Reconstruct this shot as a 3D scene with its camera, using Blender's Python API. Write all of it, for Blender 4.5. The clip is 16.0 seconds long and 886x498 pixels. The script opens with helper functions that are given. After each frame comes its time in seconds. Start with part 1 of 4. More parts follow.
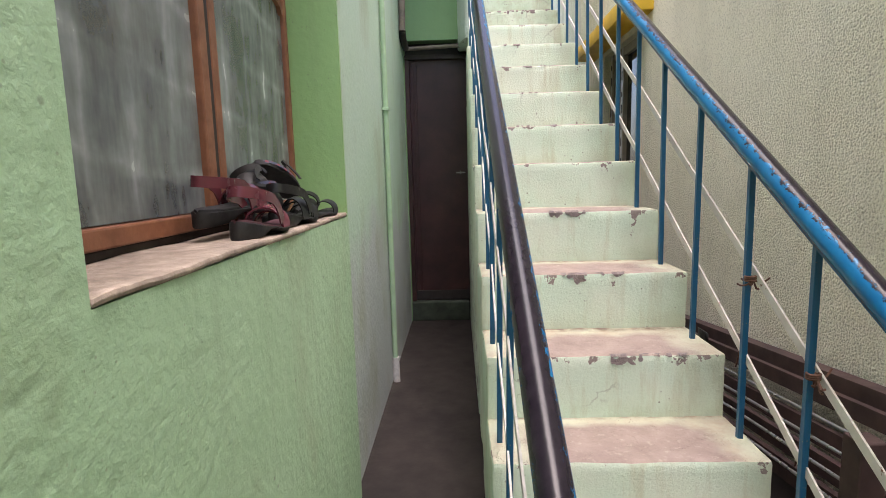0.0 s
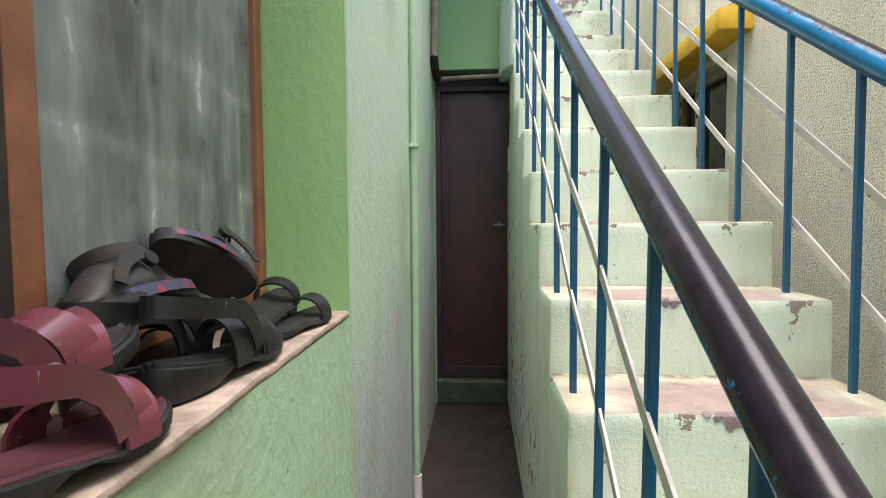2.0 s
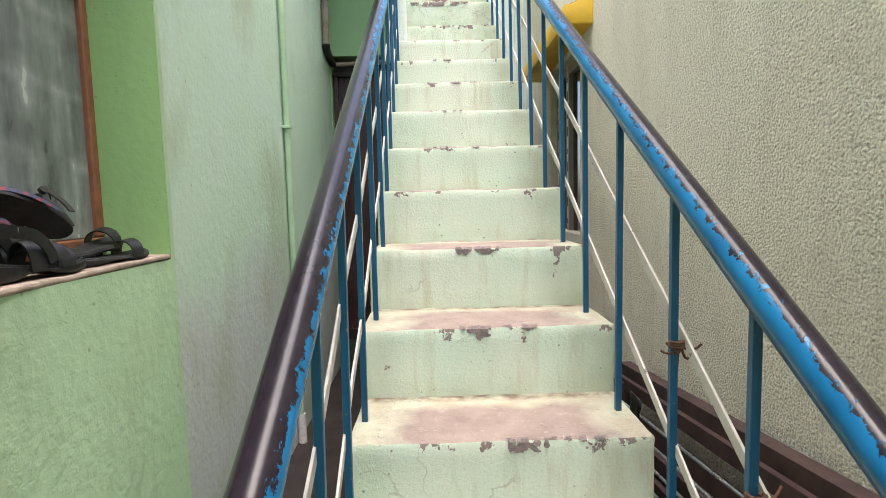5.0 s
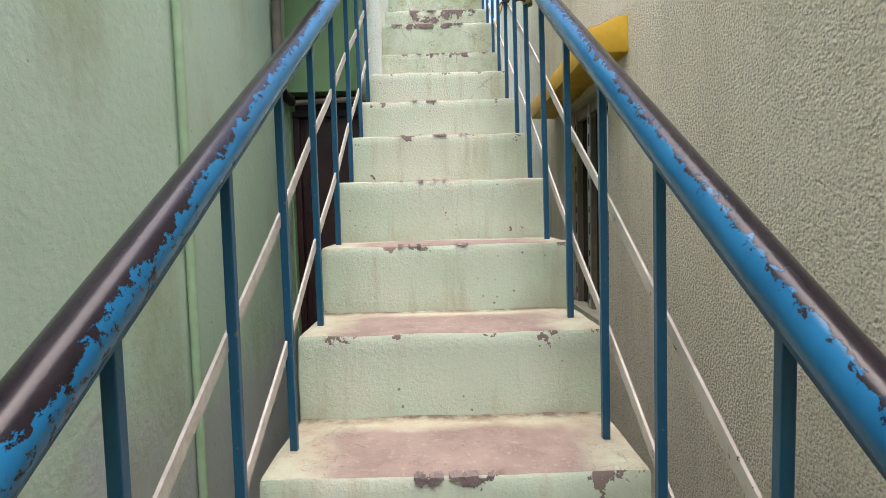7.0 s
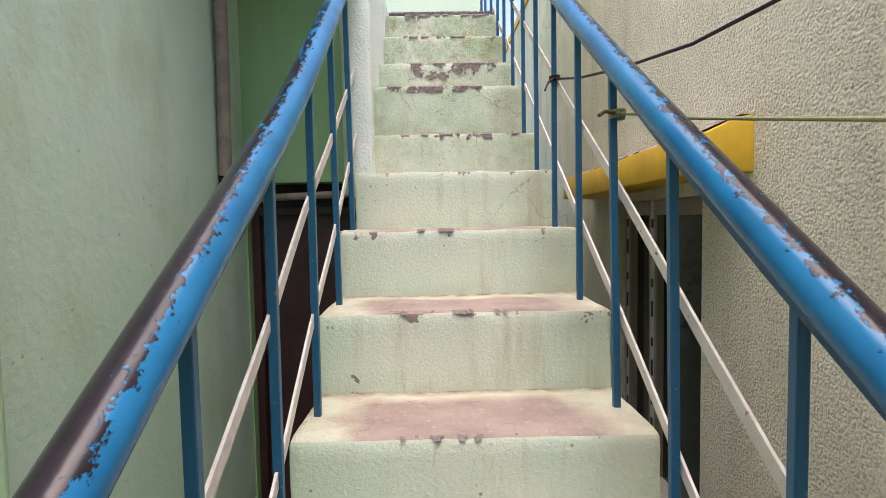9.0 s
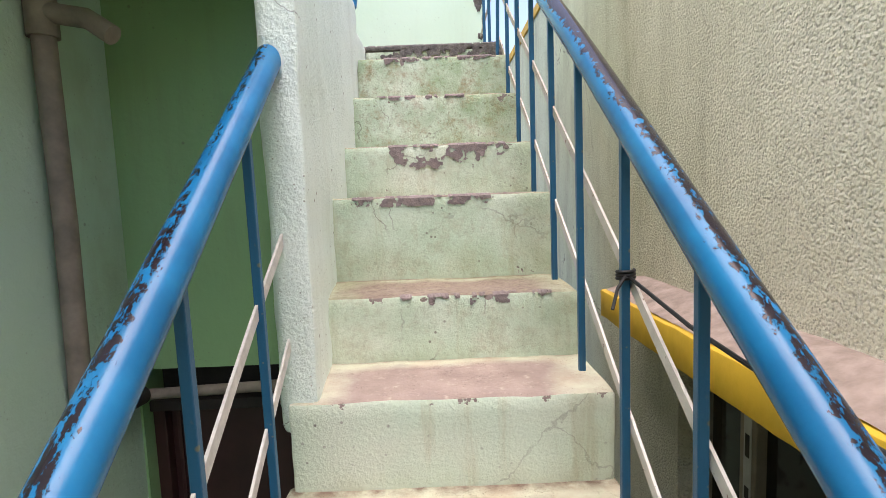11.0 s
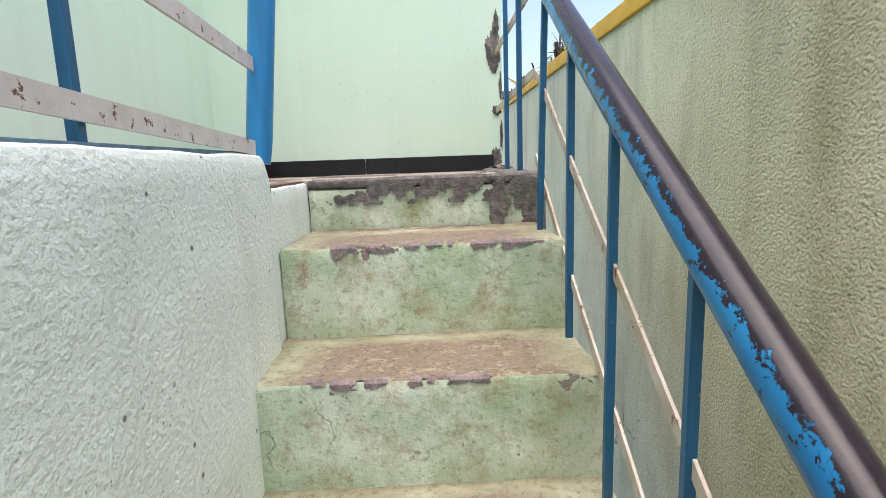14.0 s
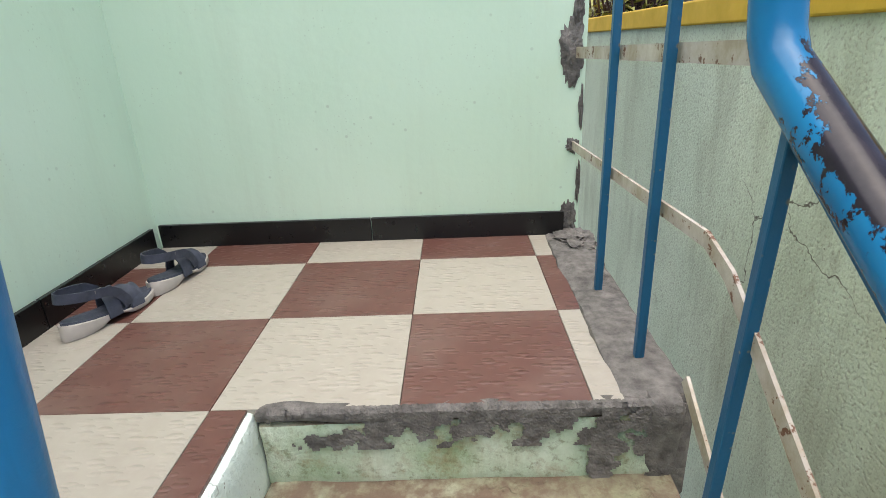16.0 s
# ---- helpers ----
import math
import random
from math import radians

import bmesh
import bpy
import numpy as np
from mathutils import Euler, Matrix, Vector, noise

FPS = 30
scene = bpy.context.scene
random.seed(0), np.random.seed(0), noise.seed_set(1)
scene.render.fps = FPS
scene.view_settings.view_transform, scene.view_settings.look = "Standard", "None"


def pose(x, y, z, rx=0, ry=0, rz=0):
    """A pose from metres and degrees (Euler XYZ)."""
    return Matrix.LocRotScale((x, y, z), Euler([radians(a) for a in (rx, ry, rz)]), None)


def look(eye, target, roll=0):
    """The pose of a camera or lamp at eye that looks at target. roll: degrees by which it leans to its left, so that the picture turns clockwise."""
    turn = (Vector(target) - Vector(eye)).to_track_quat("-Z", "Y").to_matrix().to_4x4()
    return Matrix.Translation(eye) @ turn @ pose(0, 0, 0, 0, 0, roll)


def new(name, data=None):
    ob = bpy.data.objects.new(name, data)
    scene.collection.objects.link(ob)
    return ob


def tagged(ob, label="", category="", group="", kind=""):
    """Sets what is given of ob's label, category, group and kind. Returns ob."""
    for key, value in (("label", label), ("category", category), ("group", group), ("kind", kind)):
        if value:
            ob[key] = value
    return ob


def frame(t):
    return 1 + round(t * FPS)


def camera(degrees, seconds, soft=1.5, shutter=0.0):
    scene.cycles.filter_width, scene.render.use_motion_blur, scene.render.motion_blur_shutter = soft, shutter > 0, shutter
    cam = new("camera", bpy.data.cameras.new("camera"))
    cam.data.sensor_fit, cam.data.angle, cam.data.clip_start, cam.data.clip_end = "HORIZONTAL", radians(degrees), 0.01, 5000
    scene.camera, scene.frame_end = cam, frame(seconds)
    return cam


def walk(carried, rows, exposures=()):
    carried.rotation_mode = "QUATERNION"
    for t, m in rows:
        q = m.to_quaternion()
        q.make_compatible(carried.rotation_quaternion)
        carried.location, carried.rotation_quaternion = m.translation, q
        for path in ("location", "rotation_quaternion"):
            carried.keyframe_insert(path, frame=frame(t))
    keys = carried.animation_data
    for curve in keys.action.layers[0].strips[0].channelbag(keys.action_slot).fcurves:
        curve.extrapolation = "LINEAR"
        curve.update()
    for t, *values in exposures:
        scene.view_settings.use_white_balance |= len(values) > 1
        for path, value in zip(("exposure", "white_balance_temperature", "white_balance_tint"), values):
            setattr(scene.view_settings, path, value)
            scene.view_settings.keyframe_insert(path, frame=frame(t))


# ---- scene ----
cam = camera(79.7, 16.0, soft=0.6)
PATH = [
    (0, (0.013, 0.068, 1.222), (-0.049, 2.048, 0.951), -1.5),
    (0.5, (-0.047, 0.350, 1.230), (-0.137, 2.335, 0.999), -1.1),
    (1, (-0.066, 0.553, 1.225), (-0.211, 2.535, 0.998), -1.0),
    (1.5, (-0.098, 0.714, 1.246), (-0.254, 2.699, 1.056), -0.6),
    (2, (-0.103, 0.774, 1.282), (-0.233, 2.767, 1.172), -0.4),
    (2.5, (-0.088, 0.765, 1.293), (-0.205, 2.761, 1.251), -0.4),
    (3, (-0.040, 0.704, 1.283), (-0.148, 2.701, 1.254), -0.4),
    (3.5, (0.027, 0.603, 1.255), (-0.038, 2.600, 1.190), -0.6),
    (4, (0.112, 0.461, 1.227), (0.127, 2.456, 1.093), -0.9),
    (4.2, (0.159, 0.385, 1.221), (0.201, 2.376, 1.037), -1.1),
    (6.3, (0.419, 0.922, 1.393), (0.430, 2.916, 1.232), -2.0),
    (6.5, (0.431, 1.049, 1.447), (0.453, 3.044, 1.306), -1.4),
    (7, (0.427, 1.241, 1.538), (0.431, 3.237, 1.410), -1.5),
    (7.5, (0.353, 1.430, 1.686), (0.359, 3.426, 1.565), -1.8),
    (8, (0.372, 1.639, 1.769), (0.380, 3.635, 1.645), -1.5),
    (8.5, (0.391, 1.851, 1.911), (0.407, 3.848, 1.800), -1.4),
    (9, (0.367, 2.035, 2.060), (0.395, 4.031, 1.947), -1.0),
    (9.5, (0.417, 2.230, 2.166), (0.431, 4.227, 2.056), -1.3),
    (10, (0.436, 2.419, 2.302), (0.437, 4.417, 2.203), -1.3),
    (10.2, (0.423, 2.506, 2.382), (0.419, 4.502, 2.251), -1.7),
    (12.3, (0.418, 3.217, 2.912), (0.451, 5.204, 2.685), -2.2),
    (12.5, (0.449, 3.313, 2.960), (0.476, 5.301, 2.735), -2.4),
    (13, (0.439, 3.520, 3.080), (0.459, 5.502, 2.815), -2.1),
    (13.5, (0.429, 3.723, 3.236), (0.453, 5.703, 2.951), -2.1),
    (14, (0.444, 3.944, 3.397), (0.484, 5.918, 3.077), -2.0),
    (14.5, (0.408, 4.161, 3.512), (0.431, 6.125, 3.132), -1.6),
    (15, (0.449, 4.383, 3.630), (0.386, 6.329, 3.172), -2.2),
    (15.5, (0.448, 4.575, 3.736), (0.369, 6.481, 3.135), -2.3),
    (16, (0.421, 4.789, 3.873), (0.363, 6.652, 3.148), -2.6),
]
walk(cam, [(t, look(eye, target, roll)) for t, eye, target, roll in PATH], [(0.0, 1.80, 6600, 20), (1.0, 1.84, 6550, 17), (1.5, 1.94, 6500, 15), (4.2, 2.1, 6550, 14), (6.5, 1.5, 6650, 17), (9.5, 1.34, 6750, 21), (10.2, 1.28, 6750, 20), (12.5, 1.52, 6650, 15), (14.0, 1.10, 6750, 15), (15.0, 0.88, 6650, 12), (15.5, 0.9, 6650, 11), (16.0, 0.83, 6600, 8)])

# ---- world and light ----
world = bpy.data.worlds.new("sky")
scene.world = world
world.use_nodes = True
wn = world.node_tree.nodes
sky = wn.new("ShaderNodeTexSky")
sky.sky_type, sky.sun_disc = "NISHITA", False
sky.sun_elevation, sky.sun_rotation = radians(80), radians(160)
sky.dust_density = 3.0
world.node_tree.links.new(sky.outputs[0], wn["Background"].inputs[0])
wn["Background"].inputs[1].default_value = 0.15
sun = new("sun", bpy.data.lights.new("sun", "SUN"))
sun.data.energy, sun.data.angle, sun.data.color = 2.0, radians(70), (1.0, 0.96, 0.92)
sun.matrix_world = look((0.0, -0.5, 8.0), (1.2, 1.0, 0.0))


# ---- material helpers ----
def nodes_of(name, rough=0.6, metal=0.0):
    m = bpy.data.materials.new(name)
    m.use_nodes = True
    nt = m.node_tree
    b = nt.nodes["Principled BSDF"]
    b.inputs["Roughness"].default_value, b.inputs["Metallic"].default_value = rough, metal
    return m, nt, b


def put(nt, socket, value):
    if isinstance(value, (int, float)):
        socket.default_value = value
    elif isinstance(value, tuple):
        socket.default_value = (*value, 1.0) if len(value) == 3 and socket.type == "RGBA" else value
    else:
        nt.links.new(value, socket)


def coords(nt, kind="Object", scale=(1, 1, 1)):
    c = nt.nodes.new("ShaderNodeTexCoord")
    mp = nt.nodes.new("ShaderNodeMapping")
    mp.inputs["Scale"].default_value = scale
    nt.links.new(c.outputs[kind], mp.inputs["Vector"])
    return mp.outputs[0]


def grain(nt, vec, scale, detail=4.0, rough=0.6):
    n = nt.nodes.new("ShaderNodeTexNoise")
    n.inputs["Scale"].default_value, n.inputs["Detail"].default_value, n.inputs["Roughness"].default_value = scale, detail, rough
    nt.links.new(vec, n.inputs["Vector"])
    return n.outputs["Fac"]


def cells(nt, vec, scale):
    n = nt.nodes.new("ShaderNodeTexVoronoi")
    n.inputs["Scale"].default_value = scale
    nt.links.new(vec, n.inputs["Vector"])
    return n.outputs["Distance"]


def calc(nt, op, a, b=0.0, clamp=False):
    n = nt.nodes.new("ShaderNodeMath")
    n.operation, n.use_clamp = op, clamp
    put(nt, n.inputs[0], a)
    put(nt, n.inputs[1], b)
    return n.outputs[0]


def span(nt, v, lo, hi, a=0.0, b=1.0):
    n = nt.nodes.new("ShaderNodeMapRange")
    for k, x in zip(("From Min", "From Max", "To Min", "To Max"), (lo, hi, a, b)):
        n.inputs[k].default_value = x
    put(nt, n.inputs["Value"], v)
    return n.outputs[0]


def blend(nt, fac, a, b, mode="MIX"):
    n = nt.nodes.new("ShaderNodeMix")
    n.data_type, n.blend_type = "RGBA", mode
    put(nt, n.inputs[0], fac)
    put(nt, n.inputs[6], a)
    put(nt, n.inputs[7], b)
    return n.outputs[2]


def relief(nt, b, height, depth, strength=1.0):
    n = nt.nodes.new("ShaderNodeBump")
    n.inputs["Distance"].default_value, n.inputs["Strength"].default_value = depth, strength
    nt.links.new(height, n.inputs["Height"])
    nt.links.new(n.outputs[0], b.inputs["Normal"])


def axes_of(nt, vec):
    n = nt.nodes.new("ShaderNodeSeparateXYZ")
    nt.links.new(vec, n.inputs[0])
    return n.outputs


def facing(nt):
    g = nt.nodes.new("ShaderNodeNewGeometry")
    return axes_of(nt, g.outputs["Normal"])


def cracks(nt, vec, scale, width=0.02, sparse=0.55):
    """Thin wandering cracks, only here and there."""
    wob = nt.nodes.new("ShaderNodeTexNoise")
    wob.inputs["Scale"].default_value, wob.inputs["Detail"].default_value = scale * 3, 5
    nt.links.new(vec, wob.inputs["Vector"])
    add = nt.nodes.new("ShaderNodeVectorMath")
    add.operation = "MULTIPLY_ADD"
    nt.links.new(wob.outputs["Color"], add.inputs[0])
    add.inputs[1].default_value = (0.5 / scale,) * 3
    nt.links.new(vec, add.inputs[2])
    n = nt.nodes.new("ShaderNodeTexVoronoi")
    n.feature = "DISTANCE_TO_EDGE"
    n.inputs["Scale"].default_value = scale
    nt.links.new(add.outputs[0], n.inputs["Vector"])
    return calc(nt, "MULTIPLY", span(nt, n.outputs["Distance"], width, width * 0.4), span(nt, grain(nt, vec, scale * 0.8, 3), sparse, sparse + 0.05))


def stucco(name):
    """Rough cream stucco that turns smoother and more olive, with water stains, further up the alley."""
    m, nt, b = nodes_of(name, 0.85)
    v = coords(nt)
    x, y, z = axes_of(nt, v)
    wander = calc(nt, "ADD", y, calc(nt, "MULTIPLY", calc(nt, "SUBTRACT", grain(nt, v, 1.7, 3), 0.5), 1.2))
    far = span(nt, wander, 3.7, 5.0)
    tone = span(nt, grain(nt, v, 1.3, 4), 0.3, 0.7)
    # cream to olive; near lightened and far darkened further for the light there
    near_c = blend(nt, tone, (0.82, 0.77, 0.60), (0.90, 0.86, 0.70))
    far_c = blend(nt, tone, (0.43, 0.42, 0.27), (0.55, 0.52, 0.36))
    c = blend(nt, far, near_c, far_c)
    # paler green towards the landing end
    end_green = blend(nt, tone, (0.57, 0.64, 0.46), (0.70, 0.75, 0.57))
    c = blend(nt, calc(nt, "MULTIPLY", span(nt, wander, 5.0, 5.7), 0.85, True), c, end_green)
    drip = grain(nt, coords(nt, scale=(4, 4, 0.9)), 1.7, 6, 0.65)
    c = blend(nt, calc(nt, "MULTIPLY", span(nt, drip, 0.48, 0.75), span(nt, far, 0, 1, 0.18, 0.5), True), c, (0.24, 0.23, 0.13))
    rub = span(nt, grain(nt, coords(nt, scale=(1, 1, 0.4)), 7, 6, 0.7), 0.62, 0.74)
    c = blend(nt, calc(nt, "MULTIPLY", rub, span(nt, far, 0, 1, 0.1, 0.5), True), c, (0.2, 0.15, 0.09))
    rough_n = grain(nt, v, 120, 5, 0.6)
    # hollows of the grain darkened in the colour, as grazing light would shade them
    c = blend(nt, span(nt, rough_n, 0.48, 0.34, 0.0, 0.55), c, (0.30, 0.27, 0.18))
    c = blend(nt, calc(nt, "MULTIPLY", cracks(nt, v, 1.7, 0.004, 0.55), span(nt, y, 4.6, 5.4), True), c, (0.16, 0.14, 0.1))
    spots = calc(nt, "MULTIPLY", span(nt, cells(nt, v, 55), 0.15, 0.08), span(nt, grain(nt, v, 9, 2), 0.57, 0.62))
    c = blend(nt, calc(nt, "MULTIPLY", spots, 0.8, True), c, (0.14, 0.11, 0.08))
    nt.links.new(c, b.inputs["Base Color"])
    amp = calc(nt, "MULTIPLY", span(nt, y, 2.6, 4.6, 1.0, 0.42), span(nt, y, 4.8, 5.6, 1.0, 0.28))
    h = calc(nt, "ADD", rough_n, calc(nt, "MULTIPLY", grain(nt, v, 20, 3), 0.9))
    h = calc(nt, "SUBTRACT", h, calc(nt, "MULTIPLY", cells(nt, v, 125.0), 0.4))
    relief(nt, b, calc(nt, "MULTIPLY", h, amp), 0.019)
    return m


def plaster(name, light, dark, bump=0.002, bump_scale=60.0, dirt=(0.3, 0.3, 0.25), dirt_amount=0.35, pits=0.5, rough=0.7, lit_bloom=False, lumps=0.0, crack=0.0):
    """Painted plaster: broad tone changes, drips, small pits and trowel relief."""
    m, nt, b = nodes_of(name, rough)
    v = coords(nt)
    tone = span(nt, grain(nt, v, 1.3, 3), 0.3, 0.7)
    c = blend(nt, tone, dark, light)
    drip = grain(nt, coords(nt, scale=(9, 9, 0.8)), 1.6, 5, 0.65)
    c = blend(nt, calc(nt, "MULTIPLY", span(nt, drip, 0.5, 0.75), dirt_amount, True), c, dirt)
    if lit_bloom:
        px, py, pz = axes_of(nt, v)
        # paler past the window: the brighter light there is put into the colour
        pale = calc(nt, "MULTIPLY", span(nt, py, 1.742, 1.745), span(nt, grain(nt, v, 1.9, 5, 0.65), 0.3, 0.62, 0.6, 0.95), True)
        c = blend(nt, pale, c, (0.52, 0.66, 0.55))
        # grey-white bloom low on the same stretch
        patch = calc(nt, "ADD", span(nt, pz, 1.25, 0.75), calc(nt, "MULTIPLY", calc(nt, "SUBTRACT", grain(nt, v, 2.2, 5), 0.5), 1.2))
        patch = calc(nt, "MULTIPLY", span(nt, patch, 0.35, 0.75), span(nt, py, 1.742, 1.745))
        c = blend(nt, calc(nt, "MULTIPLY", patch, 0.95, True), c, (0.50, 0.53, 0.52))
        patch = span(nt, grain(nt, coords(nt, scale=(1, 1, 0.5)), 3.1, 5), 0.52, 0.8)
        c = blend(nt, calc(nt, "MULTIPLY", patch, 0.8, True), c, (0.31, 0.34, 0.19))
    spots = cells(nt, v, 26.0)
    gate = span(nt, grain(nt, v, 7.0, 2), 0.55, 0.6)
    c = blend(nt, calc(nt, "MULTIPLY", calc(nt, "MULTIPLY", span(nt, spots, 0.13, 0.07), gate), pits, True), c, (0.16, 0.15, 0.11))
    fine = calc(nt, "MULTIPLY", span(nt, cells(nt, v, 85.0), 0.2, 0.1), span(nt, grain(nt, v, 11.0, 3), 0.52, 0.6))
    c = blend(nt, calc(nt, "MULTIPLY", fine, pits * 0.8, True), c, (0.2, 0.19, 0.14))
    if crack:
        c = blend(nt, calc(nt, "MULTIPLY", cracks(nt, v, 2.6, 0.0042, 0.53), crack, True), c, (0.1, 0.09, 0.06))
    nt.links.new(c, b.inputs["Base Color"])
    h = calc(nt, "ADD", grain(nt, v, bump_scale, 5, 0.6), calc(nt, "MULTIPLY", grain(nt, v, bump_scale / 6, 3), 1.2))
    if lumps:
        h = calc(nt, "SUBTRACT", h, calc(nt, "MULTIPLY", cells(nt, v, 120.0), lumps))
    relief(nt, b, h, bump)
    return m


def plain(name, colour, rough=0.5, metal=0.0, vary=0.25, scale=30.0, bump=0.0):
    m, nt, b = nodes_of(name, rough, metal)
    v = coords(nt)
    f = span(nt, grain(nt, v, scale, 4), 0.3, 0.7)
    dark = tuple(x * (1 - vary) for x in colour)
    nt.links.new(blend(nt, f, dark, colour), b.inputs["Base Color"])
    nt.links.new(span(nt, f, 0, 1, rough + 0.08, rough - 0.08), b.inputs["Roughness"])
    if bump:
        relief(nt, b, grain(nt, v, scale * 3, 4), bump)
    return m


# ---- materials ----
M_LEFT = plaster("green_house_paint", (0.46, 0.65, 0.42), (0.37, 0.56, 0.33), 0.0032, 45, (0.27, 0.34, 0.2), 0.28, 0.5, 0.5, True)
M_LANDING_WALL = plaster("pale_mint_paint", (0.68, 0.82, 0.67), (0.60, 0.77, 0.60), 0.0008, 40, (0.45, 0.5, 0.38), 0.15, 0.22, 0.45)
M_STUCCO = stucco("cream_stucco")
M_PILLAR = plaster("mint_rough_plaster", (0.80, 0.88, 0.82), (0.73, 0.84, 0.76), 0.0048, 105, (0.4, 0.42, 0.33), 0.2, 1.0, 0.6, crack=0.7)
# wall green with the shade under the landing put into its colour
M_SHADE = plaster("shaded_green_paint", (0.28, 0.46, 0.22), (0.24, 0.41, 0.19), 0.0012, 45, (0.2, 0.2, 0.14), 0.3, 0.5, 0.6)
# house green darkened to carry the shade on the window reveal
M_REVEAL = plaster("shaded_reveal_green", (0.30, 0.50, 0.20), (0.25, 0.44, 0.17), 0.002, 40, (0.22, 0.26, 0.14), 0.2, 0.8, 0.55)
M_DIRTY = plain("dirty_dark_green", (0.06, 0.075, 0.05), 0.8, 0, 0.6, 9, 0.002)
# cement colour lowered to near black for the shade in the passage
M_FLOOR = plain("shaded_dark_cement", (0.026, 0.018, 0.015), 0.8, 0, 0.5, 6, 0.002)
M_CEMENT = plain("grey_cement", (0.22, 0.20, 0.185), 0.9, 0, 0.65, 38, 0.006)
M_SILL = plain("worn_cement_sill", (0.47, 0.37, 0.29), 0.85, 0, 0.55, 22, 0.003)
M_YELLOW = plain("yellow_paint", (0.75, 0.46, 0.03), 0.6, 0, 0.2, 9, 0.001)
M_WHITE = plain("chipped_white_paint", (0.70, 0.66, 0.62), 0.5, 0, 0.25, 60, 0.0005)
M_BLACK = plain("black_granite_tile", (0.008, 0.0075, 0.008), 0.33, 0, 0.3, 50)
M_DOOR = plain("maroon_door_paint", (0.06, 0.020, 0.018), 0.45, 0, 0.55, 5, 0.0006)
# near-black wood and print; also stands in for shade in gaps and rooms
M_DARK = plain("dark_wood_and_shade", (0.03, 0.022, 0.018), 0.7)
M_FRAME = plain("brown_window_paint", (0.30, 0.12, 0.06), 0.5, 0, 0.35, 25, 0.0006)
M_PIPE = plain("green_pipe_paint", (0.40, 0.57, 0.36), 0.4, 0, 0.2, 15)
M_RUST = plain("grey_drain_pipe", (0.30, 0.24, 0.19), 0.7, 0, 0.45, 14, 0.001)


def step_material(name="worn_step_paint", grime=0.0):
    """Mint paint on the rise, bare pinkish cement where feet have worn the tread, chipped edge."""
    m, nt, b = nodes_of(name, 0.75)
    v = coords(nt)
    x, y, z = axes_of(nt, v)
    w = coords(nt, "Object")
    oi = nt.nodes.new("ShaderNodeObjectInfo")
    shift = nt.nodes.new("ShaderNodeVectorMath")
    shift.operation = "ADD"
    nt.links.new(w, shift.inputs[0])
    rnd = calc(nt, "MULTIPLY", oi.outputs["Random"], 40.0)
    nt.links.new(rnd, shift.inputs[1])
    s = shift.outputs[0]
    mint = blend(nt, span(nt, grain(nt, s, 3.0, 3), 0.35, 0.65), (0.67, 0.73, 0.60), (0.58, 0.71, 0.57))
    stretch = nt.nodes.new("ShaderNodeVectorMath")
    stretch.operation = "MULTIPLY"
    nt.links.new(s, stretch.inputs[0])
    stretch.inputs[1].default_value = (14, 14, 1.5)
    drip = grain(nt, stretch.outputs[0], 1.2, 5, 0.7)
    mint = blend(nt, calc(nt, "MULTIPLY", span(nt, drip, 0.53, 0.72), 0.5, True), mint, (0.42, 0.38, 0.22))
    right = calc(nt, "MULTIPLY", span(nt, x, 0.17, 0.27), span(nt, grain(nt, s, 5, 5), 0.3, 0.7))
    mint = blend(nt, calc(nt, "MULTIPLY", right, 0.4, True), mint, (0.3, 0.26, 0.17))
    if grime:
        film = calc(nt, "MULTIPLY", span(nt, grain(nt, s, 6, 6, 0.7), 0.35, 0.65), grime)
        mint = blend(nt, film, mint, (0.25, 0.36, 0.17))
        rust = calc(nt, "MULTIPLY", span(nt, grain(nt, s, 17, 5, 0.7), 0.5, 0.7), grime)
        mint = blend(nt, rust, mint, (0.30, 0.20, 0.09))
    low = calc(nt, "MULTIPLY", span(nt, z, -0.13, -0.2), span(nt, grain(nt, s, 9, 4), 0.35, 0.65))
    mint = blend(nt, calc(nt, "MULTIPLY", low, 0.35, True), mint, (0.38, 0.36, 0.2))
    spots = cells(nt, s, 38.0)
    gate = span(nt, grain(nt, s, 8.0, 2), 0.55, 0.62)
    mint = blend(nt, calc(nt, "MULTIPLY", calc(nt, "MULTIPLY", span(nt, spots, 0.16, 0.09), gate), 0.8, True), mint, (0.15, 0.13, 0.1))
    chipn = grain(nt, s, 14.0, 5, 0.65)
    edge = span(nt, z, -0.045, 0.0)
    chip = span(nt, calc(nt, "ADD", chipn, calc(nt, "MULTIPLY", edge, 0.12)), 0.69, 0.705)
    mint = blend(nt, chip, mint, (0.24, 0.19, 0.17))
    mint = blend(nt, calc(nt, "MULTIPLY", cracks(nt, s, 3.0, 0.008, 0.54), 0.55 if grime else 0.3, True), mint, (0.13, 0.11, 0.08))
    if grime:
        mint = blend(nt, calc(nt, "MULTIPLY", span(nt, grain(nt, s, 70, 5, 0.7), 0.53, 0.68), 0.8 * grime, True), mint, (0.17, 0.17, 0.08))
    bare = blend(nt, span(nt, grain(nt, s, 11, 5), 0.3, 0.7), (0.25, 0.185, 0.165), (0.37, 0.285, 0.245))
    bare = blend(nt, span(nt, grain(nt, s, 60, 4), 0.58, 0.85), bare, (0.52, 0.45, 0.36))
    inx = span(nt, calc(nt, "ABSOLUTE", x), 0.31, 0.17)
    iny = span(nt, y, 0.24, 0.17)
